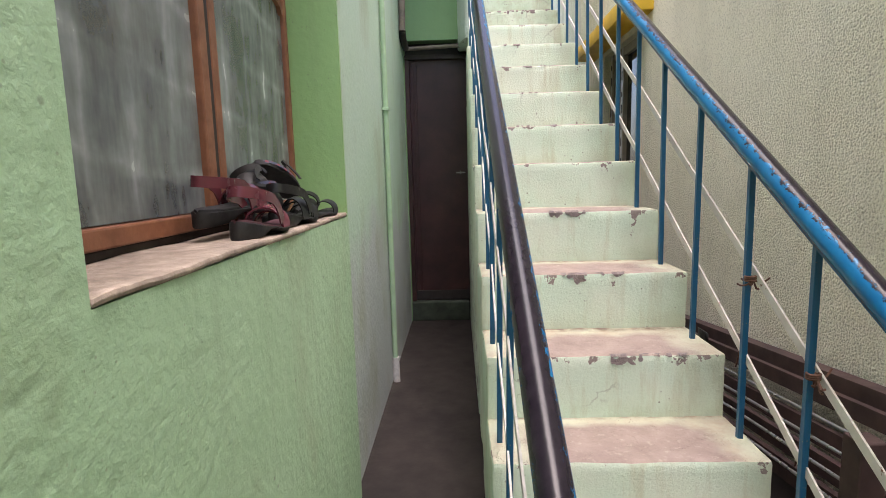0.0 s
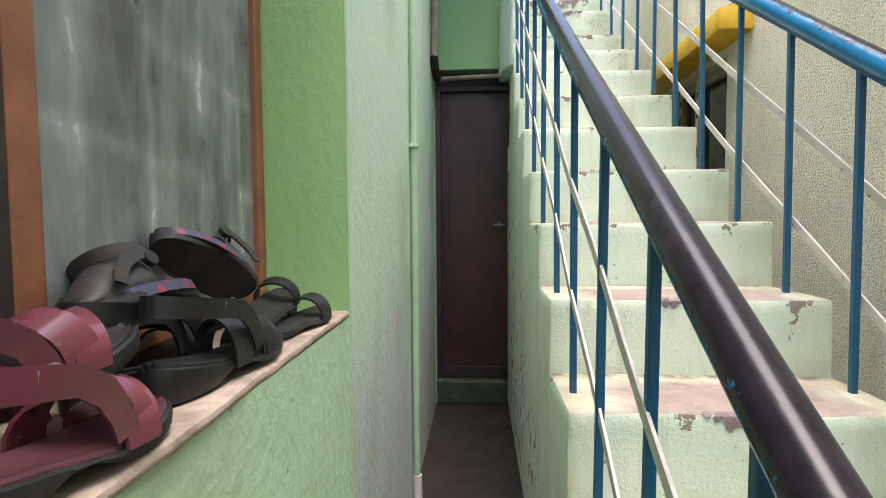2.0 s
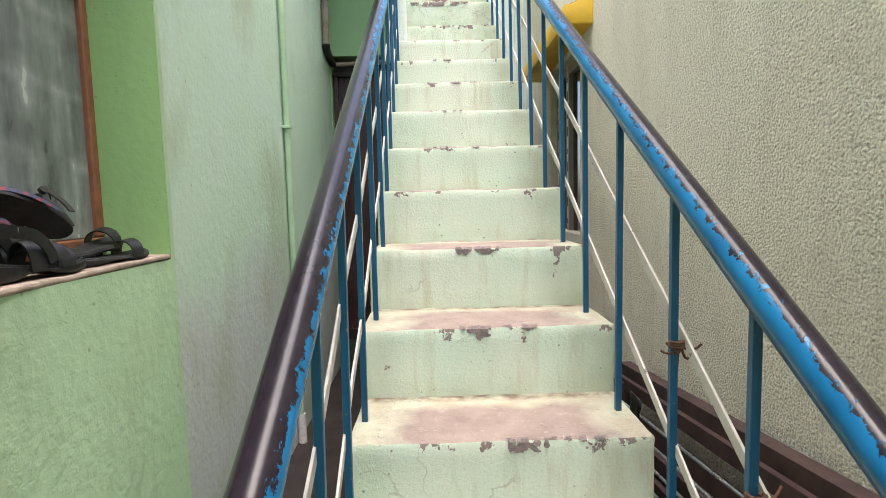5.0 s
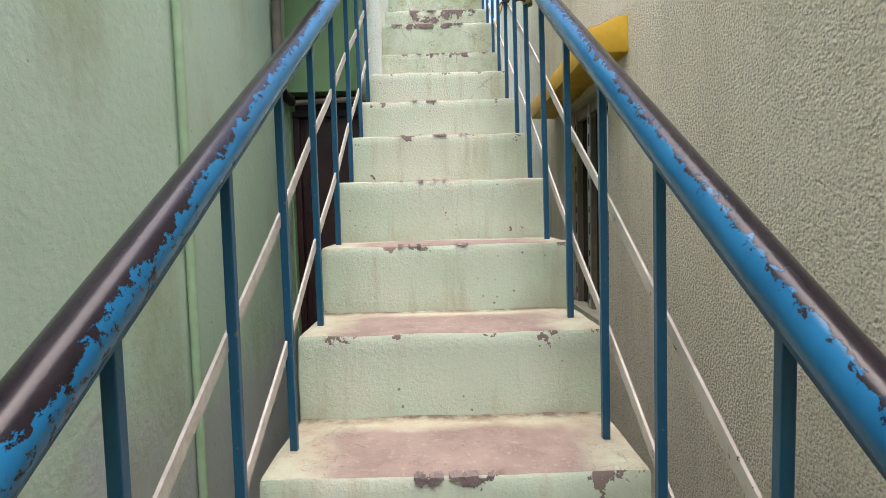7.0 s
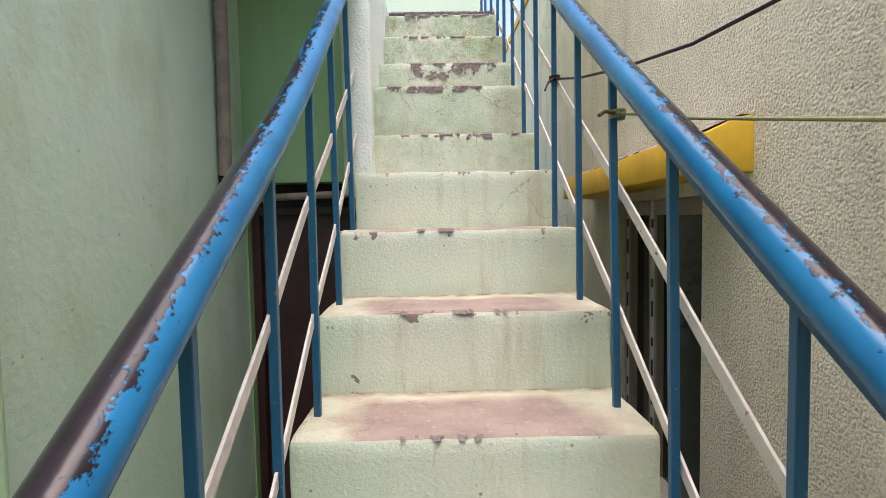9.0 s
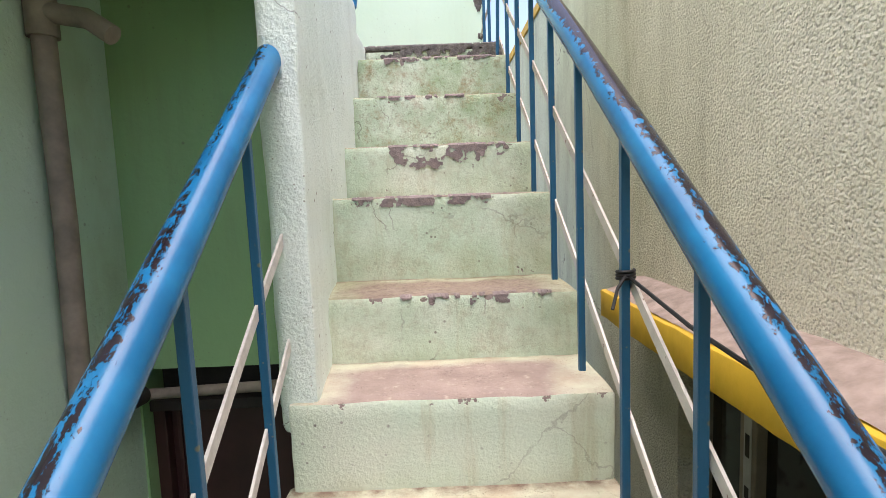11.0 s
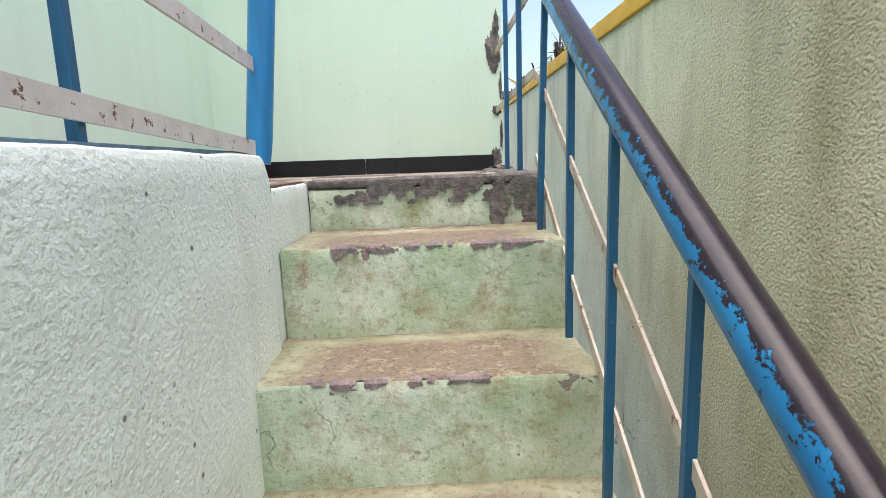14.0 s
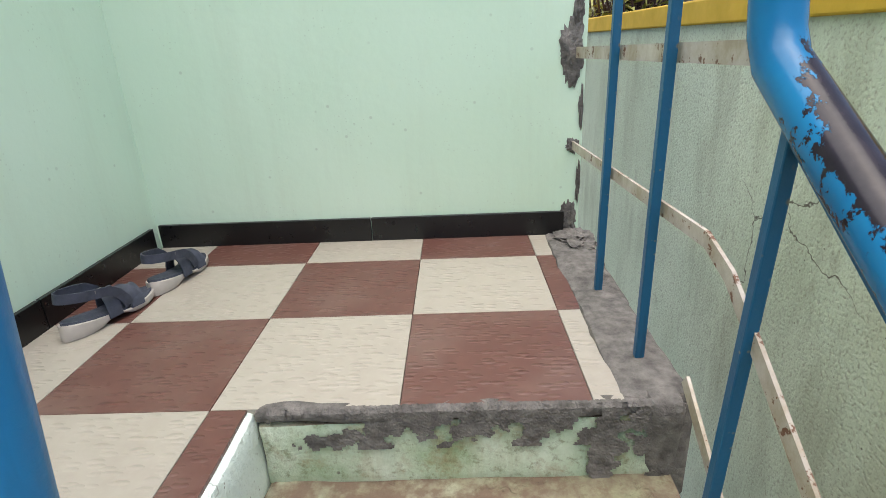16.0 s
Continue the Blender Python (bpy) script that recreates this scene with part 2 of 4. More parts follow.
    worn = calc(nt, "ADD", calc(nt, "MULTIPLY", inx, iny), calc(nt, "MULTIPLY", calc(nt, "SUBTRACT", grain(nt, s, 7, 5), 0.5), 1.4))
    border = blend(nt, span(nt, grain(nt, s, 10, 4), 0.4, 0.7), (0.54, 0.55, 0.42), (0.44, 0.36, 0.27))
    if grime:
        bare = blend(nt, span(nt, grain(nt, s, 13, 6, 0.7), 0.4, 0.65, 0.0, grime), bare, (0.21, 0.15, 0.09))
        bare = blend(nt, span(nt, grain(nt, s, 75, 5, 0.7), 0.5, 0.66, 0.0, 0.8), bare, (0.11, 0.075, 0.045))
        bare = blend(nt, 0.3 + 0.4 * grime, bare, (0.17, 0.13, 0.085))
        bare = blend(nt, span(nt, grain(nt, s, 38, 6, 0.75), 0.54, 0.6, 0.0, grime), bare, (0.33, 0.31, 0.19))
        bare = blend(nt, span(nt, grain(nt, s, 130, 3, 0.7), 0.56, 0.64, 0.0, grime), bare, (0.06, 0.045, 0.03))
        border = blend(nt, span(nt, grain(nt, s, 5, 5), 0.35, 0.65, 0.45, 0.95), border, (0.26, 0.265, 0.16))
        border = blend(nt, span(nt, grain(nt, s, 55, 5, 0.7), 0.52, 0.66, 0.0, 0.7), border, (0.16, 0.13, 0.07))
    tread = blend(nt, span(nt, worn, 0.12, 0.72), border, bare)
    # patchy dark brown band along the back of the tread
    back_band = calc(nt, "MULTIPLY", span(nt, y, 0.236, 0.266), span(nt, grain(nt, s, 22, 4), 0.35, 0.6))
    tread = blend(nt, calc(nt, "MULTIPLY", back_band, 0.9, True), tread, (0.16, 0.1, 0.07))
    grit = span(nt, cells(nt, s, 140), 0.2, 0.1)
    tread = blend(nt, calc(nt, "MULTIPLY", grit, span(nt, grain(nt, s, 15, 3), 0.5, 0.6)), tread, (0.2, 0.15, 0.12))
    up = span(nt, facing(nt)[2], 0.55, 0.75)
    nt.links.new(blend(nt, up, mint, tread), b.inputs["Base Color"])
    h = calc(nt, "ADD", grain(nt, s, 110, 5, 0.65), calc(nt, "ADD", calc(nt, "MULTIPLY", grain(nt, s, 9, 2), 0.6), calc(nt, "MULTIPLY", chip, -0.6)))
    relief(nt, b, h, 0.0032)
    return m


def rail_material(name, worn_parts, side=0.0):
    """Blue enamel over a dark pipe; rubbed away in patches, most on top; worn_parts: heights between which the enamel goes."""
    m, nt, b = nodes_of(name, 0.3)
    b.inputs["Specular IOR Level"].default_value = 0.3
    v = coords(nt)
    z = axes_of(nt, v)[2]
    patch = grain(nt, coords(nt, scale=(1.3, 0.6, 0.6)), 85, 8, 0.72)
    fine = grain(nt, v, 150, 3, 0.6)
    nx, ny, nz = facing(nt)
    outer = calc(nt, "ADD", calc(nt, "MULTIPLY", nz, 0.96), calc(nt, "MULTIPLY", nx, side * 0.27))
    top = calc(nt, "ADD", span(nt, outer, 0.0, 0.55, -0.24, 0.0), span(nt, outer, 0.55, 0.85, 0.0, 0.2))
    mask = calc(nt, "ADD", calc(nt, "ADD", patch, top), calc(nt, "MULTIPLY", fine, 0.12))
    broad = span(nt, grain(nt, v, 6, 3), 0.35, 0.65, -0.05, 0.05)
    mask = calc(nt, "ADD", mask, broad)
    for blue_at, dark_at, amount in worn_parts:
        mask = calc(nt, "ADD", mask, span(nt, z, blue_at, dark_at, 0.0, amount))
    bare = span(nt, mask, 0.70, 0.712)
    blue = blend(nt, span(nt, grain(nt, v, 8, 4), 0.35, 0.65), (0.006, 0.12, 0.28), (0.010, 0.17, 0.37))
    dark = blend(nt, span(nt, grain(nt, v, 40, 4), 0.3, 0.7), (0.012, 0.009, 0.014), (0.024, 0.018, 0.025))
    nt.links.new(blend(nt, bare, blue, dark), b.inputs["Base Color"])
    nt.links.new(span(nt, bare, 0, 1, 0.24, 0.22), b.inputs["Roughness"])
    relief(nt, b, calc(nt, "SUBTRACT", calc(nt, "MULTIPLY", fine, 0.2), bare), 0.0008)
    return m


M_STEP = step_material()
M_STEP_MID = step_material("stained_step_paint", 0.3)
M_STEP_HIGH = step_material("grimy_step_paint", 0.75)
M_RAIL_L = rail_material("blue_pipe_enamel", ((2.25, 1.5, 0.30), (2.4, 2.8, -0.06)), -1.0)
M_RAIL_R = rail_material("blue_pipe_enamel_dark_end", ((2.4, 1.7, 0.17), (2.2, 2.5, -0.02), (2.45, 3.1, 0.27), (3.2, 3.5, 0.10), (3.78, 3.85, -0.3)), 1.0)
M_POST = plaster("blue_bar_enamel", (0.009, 0.115, 0.235), (0.006, 0.08, 0.17), 0.0006, 90, (0.015, 0.02, 0.025), 0.85, 1.0, 0.4)
M_POST_PIPE = plaster("bright_blue_enamel", (0.015, 0.23, 0.50), (0.012, 0.19, 0.43), 0.0006, 90, (0.02, 0.05, 0.09), 0.75, 1.0, 0.35)



def stained_white(name="rust_stained_white_enamel", low=2.2, top=3.2, spots=0.64):
    """White enamel that is clean on the lower bars and browner with rust higher up."""
    m, nt, b = nodes_of(name, 0.5)
    v = coords(nt)
    high = span(nt, axes_of(nt, v)[2], low, top)
    c = blend(nt, span(nt, grain(nt, v, 20, 4), 0.35, 0.65), (0.70, 0.66, 0.62), (0.60, 0.55, 0.50))
    c = blend(nt, calc(nt, "MULTIPLY", span(nt, grain(nt, v, 12, 5, 0.7), 0.35, 0.6, 0.35, 0.9), high, True), c, (0.33, 0.26, 0.17))
    c = blend(nt, span(nt, calc(nt, "ADD", grain(nt, v, 45, 5, 0.7), calc(nt, "MULTIPLY", high, 0.05)), spots, spots + 0.03), c, (0.15, 0.065, 0.03))
    nt.links.new(c, b.inputs["Base Color"])
    relief(nt, b, grain(nt, v, 80, 4), 0.0005)
    return m


M_STAINED = stained_white()
M_RUSTY = stained_white("rust_spotted_white", 3.0, 6.0, 0.615)
M_TOPBLUE = plain("weathered_blue_grey_paint", (0.10, 0.19, 0.25), 0.7, 0, 0.5, 30, 0.001)
M_BARE = plain("bare_lilac_cement", (0.31, 0.25, 0.24), 0.9, 0, 0.5, 45, 0.002)
M_TOP = plain("weathered_pink_cement", (0.42, 0.32, 0.27), 0.9, 0, 0.45, 18, 0.003)
M_ALU = plain("brown_anodised_frame", (0.30, 0.25, 0.19), 0.45, 0.2, 0.2, 20)
M_TAPE = plain("white_tape", (0.55, 0.55, 0.52), 0.4, 0, 0.2, 30)
M_DARKGLASS = plain("dark_glass", (0.012, 0.013, 0.013), 0.08, 0, 0.2, 4)
M_IRON = plain("dull_iron", (0.35, 0.33, 0.3), 0.4, 0.9, 0.4, 40)
M_STEEL = plain("bright_steel", (0.62, 0.62, 0.6), 0.3, 0.9, 0.25, 40)
M_GRILLE = plain("dim_grey_paint", (0.45, 0.48, 0.46), 0.7, 0, 0.2, 8)
M_RUBBER = plain("dark_grey_rubber", (0.013, 0.012, 0.0115), 0.65, 0, 0.35, 60, 0.0006)
M_BLACKSHOE = plain("black_leather", (0.006, 0.0055, 0.0055), 0.5, 0, 0.4, 50, 0.0004)
M_MAROON = plain("maroon_patent_leather", (0.15, 0.036, 0.048), 0.22, 0, 0.3, 25, 0.0003)
M_MAROON_IN = plain("dark_maroon_lining", (0.09, 0.025, 0.032), 0.6, 0, 0.3, 40)
M_CLOG = plain("charcoal_rubber", (0.035, 0.031, 0.028), 0.6, 0, 0.3, 35, 0.0004)
M_CREAM = plain("cream_sole", (0.52, 0.47, 0.42), 0.6, 0, 0.2, 30)
M_NAVY = plain("blue_grey_fabric", (0.055, 0.062, 0.09), 0.7, 0, 0.35, 60, 0.0004)
M_ROPE = plain("pale_green_rope", (0.36, 0.36, 0.18), 0.8, 0, 0.4, 200, 0.001)
M_CORD = plain("brown_cord", (0.16, 0.075, 0.05), 0.9, 0, 0.5, 120, 0.001)
M_OLDWOOD = plain("old_dark_wood", (0.06, 0.03, 0.025), 0.7, 0, 0.5, 9, 0.001)
M_TANK = plain("dark_tank_plastic", (0.018, 0.018, 0.022), 0.4, 0, 0.3, 8)
M_CREAMWALL = plain("cream_house_paint", (0.78, 0.70, 0.52), 0.7, 0, 0.1, 3)
M_LEAF = plain("yellow_green_leaf", (0.34, 0.34, 0.07), 0.5, 0, 0.7, 6)


def dusty_glass():
    """Glass under a film of wiped dust: streaks and cloudy patches, plus painted pale lines like reflections."""
    m, nt, b = nodes_of("dusty_glass", 0.22)
    v = coords(nt)
    cloud = grain(nt, v, 4.0, 5, 0.6)
    wipe = grain(nt, coords(nt, scale=(1, 2.2, 0.5)), 7.0, 4)
    px, py, pz = axes_of(nt, v)
    wob = calc(nt, "MULTIPLY", grain(nt, v, 3.0, 2), 0.09)
    # wavy grid of pale lines painted in to imitate reflections
    rows = calc(nt, "ABSOLUTE", calc(nt, "SINE", calc(nt, "MULTIPLY", calc(nt, "ADD", calc(nt, "ADD", pz, calc(nt, "MULTIPLY", py, 0.12)), wob), 20.0)))
    cols = calc(nt, "ABSOLUTE", calc(nt, "SINE", calc(nt, "MULTIPLY", calc(nt, "ADD", py, wob), 26.0)))
    reflection_grid = calc(nt, "MULTIPLY", calc(nt, "ADD", span(nt, rows, 0.42, 0.0), span(nt, cols, 0.34, 0.0)), span(nt, cloud, 0.35, 0.6))
    dust = span(nt, calc(nt, "ADD", calc(nt, "ADD", cloud, wipe), calc(nt, "MULTIPLY", reflection_grid, 0.2)), 0.75, 1.4, 0.35, 0.95)
    nt.links.new(blend(nt, dust, (0.10, 0.12, 0.12), (0.43, 0.47, 0.46)), b.inputs["Base Color"])
    nt.links.new(calc(nt, "SUBTRACT", 1.0, dust), b.inputs["Transmission Weight"])
    nt.links.new(span(nt, dust, 0, 1, 0.1, 0.3), b.inputs["Roughness"])
    return m


M_DUSTGLASS = dusty_glass()


def tile_material(name, light, dark):
    """Glazed floor tile with a fine slanted anti-slip relief."""
    m, nt, b = nodes_of(name, 0.35)
    v = coords(nt)
    mp = nt.nodes.new("ShaderNodeMapping")
    mp.inputs["Rotation"].default_value, mp.inputs["Scale"].default_value = (0, 0, radians(-38)), (34, 85, 1)
    nt.links.new(v, mp.inputs["Vector"])
    dash = span(nt, cells(nt, mp.outputs[0], 1.0), 0.45, 0.15)
    f = span(nt, grain(nt, v, 30, 4), 0.3, 0.7)
    c = blend(nt, f, dark, light)
    dust = span(nt, grain(nt, v, 5, 5), 0.45, 0.75)
    c = blend(nt, calc(nt, "MULTIPLY", dust, 0.25), c, (0.3, 0.24, 0.2))
    nt.links.new(c, b.inputs["Base Color"])
    nt.links.new(span(nt, dash, 0, 1, 0.42, 0.28), b.inputs["Roughness"])
    relief(nt, b, dash, 0.0013)
    return m


M_TILE_B = tile_material("brown_tile", (0.135, 0.056, 0.043), (0.11, 0.045, 0.035))
M_TILE_C = tile_material("cream_tile", (0.41, 0.37, 0.315), (0.365, 0.325, 0.27))


def print_material():
    m, nt, b = nodes_of("printed_band", 0.5)
    v = coords(nt)
    f = cells(nt, v, 60)
    nt.links.new(blend(nt, span(nt, f, 0.3, 0.34), (0.25, 0.03, 0.04), (0.04, 0.045, 0.09)), b.inputs["Base Color"])
    return m


M_PRINT = print_material()


# ---- mesh helpers ----
def part(name, bm, material, parent=None, label="", at=None):
    bmesh.ops.recalc_face_normals(bm, faces=bm.faces)
    me = bpy.data.meshes.new(name)
    bm.to_mesh(me)
    bm.free()
    me.materials.append(material)
    ob = new(name, me)
    if at is not None:
        ob.matrix_basis = at
    ob.parent = parent
    if label:
        ob["label"] = label
    return ob


def thing(name, label, category, group="", kind="", at=None):
    ob = new(name)
    ob.empty_display_size = 0.05
    if at is not None:
        ob.matrix_basis = at
    return tagged(ob, label, category, group, kind)


def smooth(ob, on=True):
    for p in ob.data.polygons:
        p.use_smooth = on
    if on:
        ob.data.set_sharp_from_angle(angle=radians(38))
    return ob


def add_box(bm, x0, x1, y0, y1, z0, z1, bevel=0.0):
    m = Matrix.Translation(((x0 + x1) / 2, (y0 + y1) / 2, (z0 + z1) / 2)) @ Matrix.Diagonal((x1 - x0, y1 - y0, z1 - z0, 1))
    made = bmesh.ops.create_cube(bm, size=1.0, matrix=m)
    if bevel:
        es = {e for v in made["verts"] for e in v.link_edges}
        bmesh.ops.bevel(bm, geom=list(es), offset=bevel, segments=2, affect="EDGES", profile=0.5)
    return bm


def box(x0, x1, y0, y1, z0, z1, bevel=0.0):
    return add_box(bmesh.new(), x0, x1, y0, y1, z0, z1, bevel)


def rough_box(x0, x1, y0, y1, z0, z1, cell=0.04, r=0.01, amp=0.003, seed=0.0):
    """A block with rounded arrises and an uneven hand-made surface."""
    bm = box(x0, x1, y0, y1, z0, z1)
    lo, hi = (x0, y0, z0), (x1, y1, z1)
    for ax in range(3):
        n = max(1, int((hi[ax] - lo[ax]) / cell))
        no = [0, 0, 0]
        no[ax] = 1
        cuts = [lo[ax] + r, hi[ax] - r] + [lo[ax] + (hi[ax] - lo[ax]) * k / n for k in range(1, n)]
        for c in cuts:
            co = [0, 0, 0]
            co[ax] = c
            bmesh.ops.bisect_plane(bm, geom=bm.verts[:] + bm.edges[:] + bm.faces[:], plane_co=co, plane_no=no)
    for v in bm.verts:
        inner = Vector([min(max(v.co[a], lo[a] + r), hi[a] - r) for a in range(3)])
        d = v.co - inner
        if d.length > 1e-7:
            v.co = inner + d.normalized() * r
        q = v.co * 7 + Vector((seed, seed * 2, 0))
        v.co += noise.noise_vector(q) * amp + noise.noise_vector(q * 4) * amp * 0.5
    return bm


def tube(points, radius, sides=20, caps=True):
    """A round bar along a line of points."""
    bm = bmesh.new()
    pts = [Vector(p) for p in points]
    rings = []
    side = None
    for k, p in enumerate(pts):
        d = (pts[min(k + 1, len(pts) - 1)] - pts[max(k - 1, 0)]).normalized()
        if side is None:
            side = d.cross(Vector((0.31, 0.2, 0.93))).normalized()
        side = (side - d * side.dot(d)).normalized()
        up = d.cross(side)
        rings.append([bm.verts.new(p + (side * math.cos(a) + up * math.sin(a)) * radius) for a in [2 * math.pi * n / sides for n in range(sides)]])
    for a, b in zip(rings, rings[1:]):
        for n in range(sides):
            bm.faces.new((a[n], a[(n + 1) % sides], b[(n + 1) % sides], b[n]))
    if caps:
        bm.faces.new(rings[0])
        bm.faces.new(rings[-1])
    return bm


def strip(points, width, thick, across):
    """A flat bar along a line of points; across is its width's direction."""
    bm = bmesh.new()
    pts = [Vector(p) for p in points]
    rings = []
    for k, p in enumerate(pts):
        d = (pts[min(k + 1, len(pts) - 1)] - pts[max(k - 1, 0)]).normalized()
        w = Vector(across)
        w = (w - d * w.dot(d)).normalized()
        n = d.cross(w)
        rings.append([bm.verts.new(p + w * (a * width / 2) + n * (b * thick / 2)) for a, b in ((-1, -1), (1, -1), (1, 1), (-1, 1))])
    for a, b in zip(rings, rings[1:]):
        for n in range(4):
            bm.faces.new((a[n], a[(n + 1) % 4], b[(n + 1) % 4], b[n]))
    bm.faces.new(rings[0])
    bm.faces.new(rings[-1])
    return bm


def wall(name, x0, x1, y0, y1, z0, z1, material, label, cell=0.0, amp=0.003):
    bm = rough_box(x0, x1, y0, y1, z0, z1, cell, 0.012, amp) if cell else box(x0, x1, y0, y1, z0, z1)
    ob = part(name, bm, material)
    if cell:
        smooth(ob)
    return tagged(ob, label, "wall", kind="structure")


# ---- measures of the place ----
FLOOR, LANDING = 0.10, 3.36
X_LEFT, X_FAR, X_RIGHT = -0.338, -0.372, 1.19
STEP_L, STEP_R = 0.085, 0.797
POST_L, POST_R = 0.115, 0.745


NOSINGS = {-1: (1.08, 0.295), 0: (1.345, 0.489), 1: (1.60, 0.682), 2: (1.885, 0.877), 3: (2.164, 1.074), 4: (2.446, 1.269), 5: (2.728, 1.456), 6: (3.0, 1.653), 7: (3.27, 1.842),
           8: (3.551, 2.030), 9: (3.824, 2.220), 10: (4.079, 2.385), 11: (4.344, 2.630), 12: (4.604, 2.802), 13: (4.858, 3.012), 14: (5.121, 3.220), 15: (5.455, LANDING)}


def nosing(k):
    """Where the front edge of step k lies: its y and the height of its tread."""
    return NOSINGS[k]


def strip_top(y0, y1):
    return box(0.034, 0.098, y0, y1, 3.42, 3.4305, 0.002)


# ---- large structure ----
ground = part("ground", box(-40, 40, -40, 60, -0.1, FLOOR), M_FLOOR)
tagged(ground, "stained cement ground of a narrow alley, darkened for its shade", "ground", kind="structure")

# house wall with the window opening
WY0, WY1, WZ0, WZ1 = 0.55, 1.723, 1.117, 2.35
wl = thing("wall_left", "green painted plaster house wall with streaks and pits", "wall", kind="structure")
T, END = 0.30, 4.12
for x1, y0, y1, z0, z1 in ((X_LEFT, -6, WY0, FLOOR, 5.0), (X_LEFT, WY1, WY1 + 0.02, WZ0 - 0.012, 5.0), (X_FAR, WY1 + 0.02, END, FLOOR, 5.0), (X_LEFT, WY0, WY1, FLOOR, WZ0 - 0.012), (X_LEFT, WY1, WY1 + 0.02, FLOOR, WZ0 - 0.012), (X_LEFT, WY0, WY1, WZ1, 5.0)):
    part("wall_section", box(X_LEFT - T, x1, y0, y1, z0, z1), M_LEFT, wl)
smooth(part("window_sill", rough_box(X_LEFT - T, X_LEFT + 0.003, WY0, WY1, WZ0 - 0.012, WZ0, 0.03, 0.005, 0.004), M_SILL, wl, "worn bare cement window sill"))

# added lining; its darker colour stands in for shade on this face
part("reveal", box(-0.489, X_LEFT + 0.0015, WY1 - 0.003, WY1 + 0.001, WZ0, WZ1), M_REVEAL, wl, "thin lining of the window reveal, its green darkened for shade")

# party wall opposite, with a window opening under the sunshade
RY0, RY1, RZ0, RZ1 = 3.66, 4.46, 1.0, 2.12
wr = thing("wall_right", "rough cream stucco boundary wall with a yellow coping", "wall", kind="structure")
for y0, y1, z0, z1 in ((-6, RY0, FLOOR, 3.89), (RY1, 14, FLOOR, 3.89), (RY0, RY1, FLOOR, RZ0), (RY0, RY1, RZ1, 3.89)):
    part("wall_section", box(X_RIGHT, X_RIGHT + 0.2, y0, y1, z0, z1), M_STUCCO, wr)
part("coping", box(X_RIGHT - 0.012, X_RIGHT + 0.22, -6, 14, 3.89, 3.962, 0.006), M_YELLOW, wr, "yellow painted coping strip")

# wall with the door at the end of the passage, and the wall beside the upper steps
DX0, DX1, DZ1 = X_FAR + 0.006, 0.12, 2.212
we = thing("wall_end", "green wall over a low door under the landing", "wall", kind="structure")
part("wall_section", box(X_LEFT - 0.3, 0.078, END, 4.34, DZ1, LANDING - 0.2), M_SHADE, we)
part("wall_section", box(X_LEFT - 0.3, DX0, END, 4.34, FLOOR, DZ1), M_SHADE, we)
part("threshold", rough_box(DX0, STEP_L - 0.002, END, 4.34, FLOOR, 0.25, 0.08, 0.01, 0.003), M_DIRTY, we)
ws = thing("wall_stair", "rough mint plaster wall beside the upper steps", "wall", kind="structure")
bm = rough_box(0.034, 0.114, 3.836, 5.06, 2.15, 3.425, 0.045, 0.014, 0.005)
for v in bm.verts:
    near = max(0.0, 1 - (v.co.y - 3.836) / 0.5)
    inner = (v.co.x - 0.034) / 0.08
    v.co.x += 0.053 * (1 - inner) * max(0.0, 1 - (v.co.y - 3.836) / 0.16) + 0.05 * inner * near
    if v.co.z > 3.3 and v.co.y > 5.03:
        v.co.z -= 0.07 * min(1.0, (v.co.y - 5.03) / 0.03)
smooth(part("wall_section", bm, M_PILLAR, ws))
part("painted_top", strip_top(3.90, 5.0), M_TOPBLUE, ws, "blue-grey paint along the wall top")
smooth(part("broken_edge", rough_box(0.03, 0.1, 5.02, 5.12, 3.33, LANDING - 0.001, 0.012, 0.006, 0.006, 5), M_CEMENT, ws, "bare cement at the foot of the post"))
smooth(part("wall_section", rough_box(0.012, 0.10, 5.05, 5.47, 2.15, LANDING - 0.006, 0.045, 0.01, 0.004, 3), M_PILLAR, ws))

landing = thing("floor_landing", "landing with brown and cream chequered tiles", "floor", kind="structure")
# coloured dark for its shaded underside; unseen front part shades the wall below
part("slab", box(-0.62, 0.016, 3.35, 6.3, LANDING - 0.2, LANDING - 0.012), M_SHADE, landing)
smooth(part("slab", rough_box(0.0161, 0.775, 5.458, 6.3, LANDING - 0.2, LANDING - 0.012, 0.05, 0.01, 0.004), M_CEMENT, landing))
wall("wall_landing_back", -0.62, 0.757, 6.205, 6.34, LANDING - 0.2, 5.0, M_LANDING_WALL, "smooth pale mint wall behind the landing")
wall("wall_landing_left", -0.72, -0.434, 4.0, 6.205, LANDING - 0.012, 5.0, M_LANDING_WALL, "smooth pale mint house wall beside the landing")
wall("wall_behind", -8, 8, -7.0, -6.8, FLOOR, 2.2, M_LEFT, "plain wall closing the alley")


# ---- staircase ----
stairs = thing("staircase", "mint painted cement stairs with worn pinkish treads and chipped edges", "staircase", kind="structure")
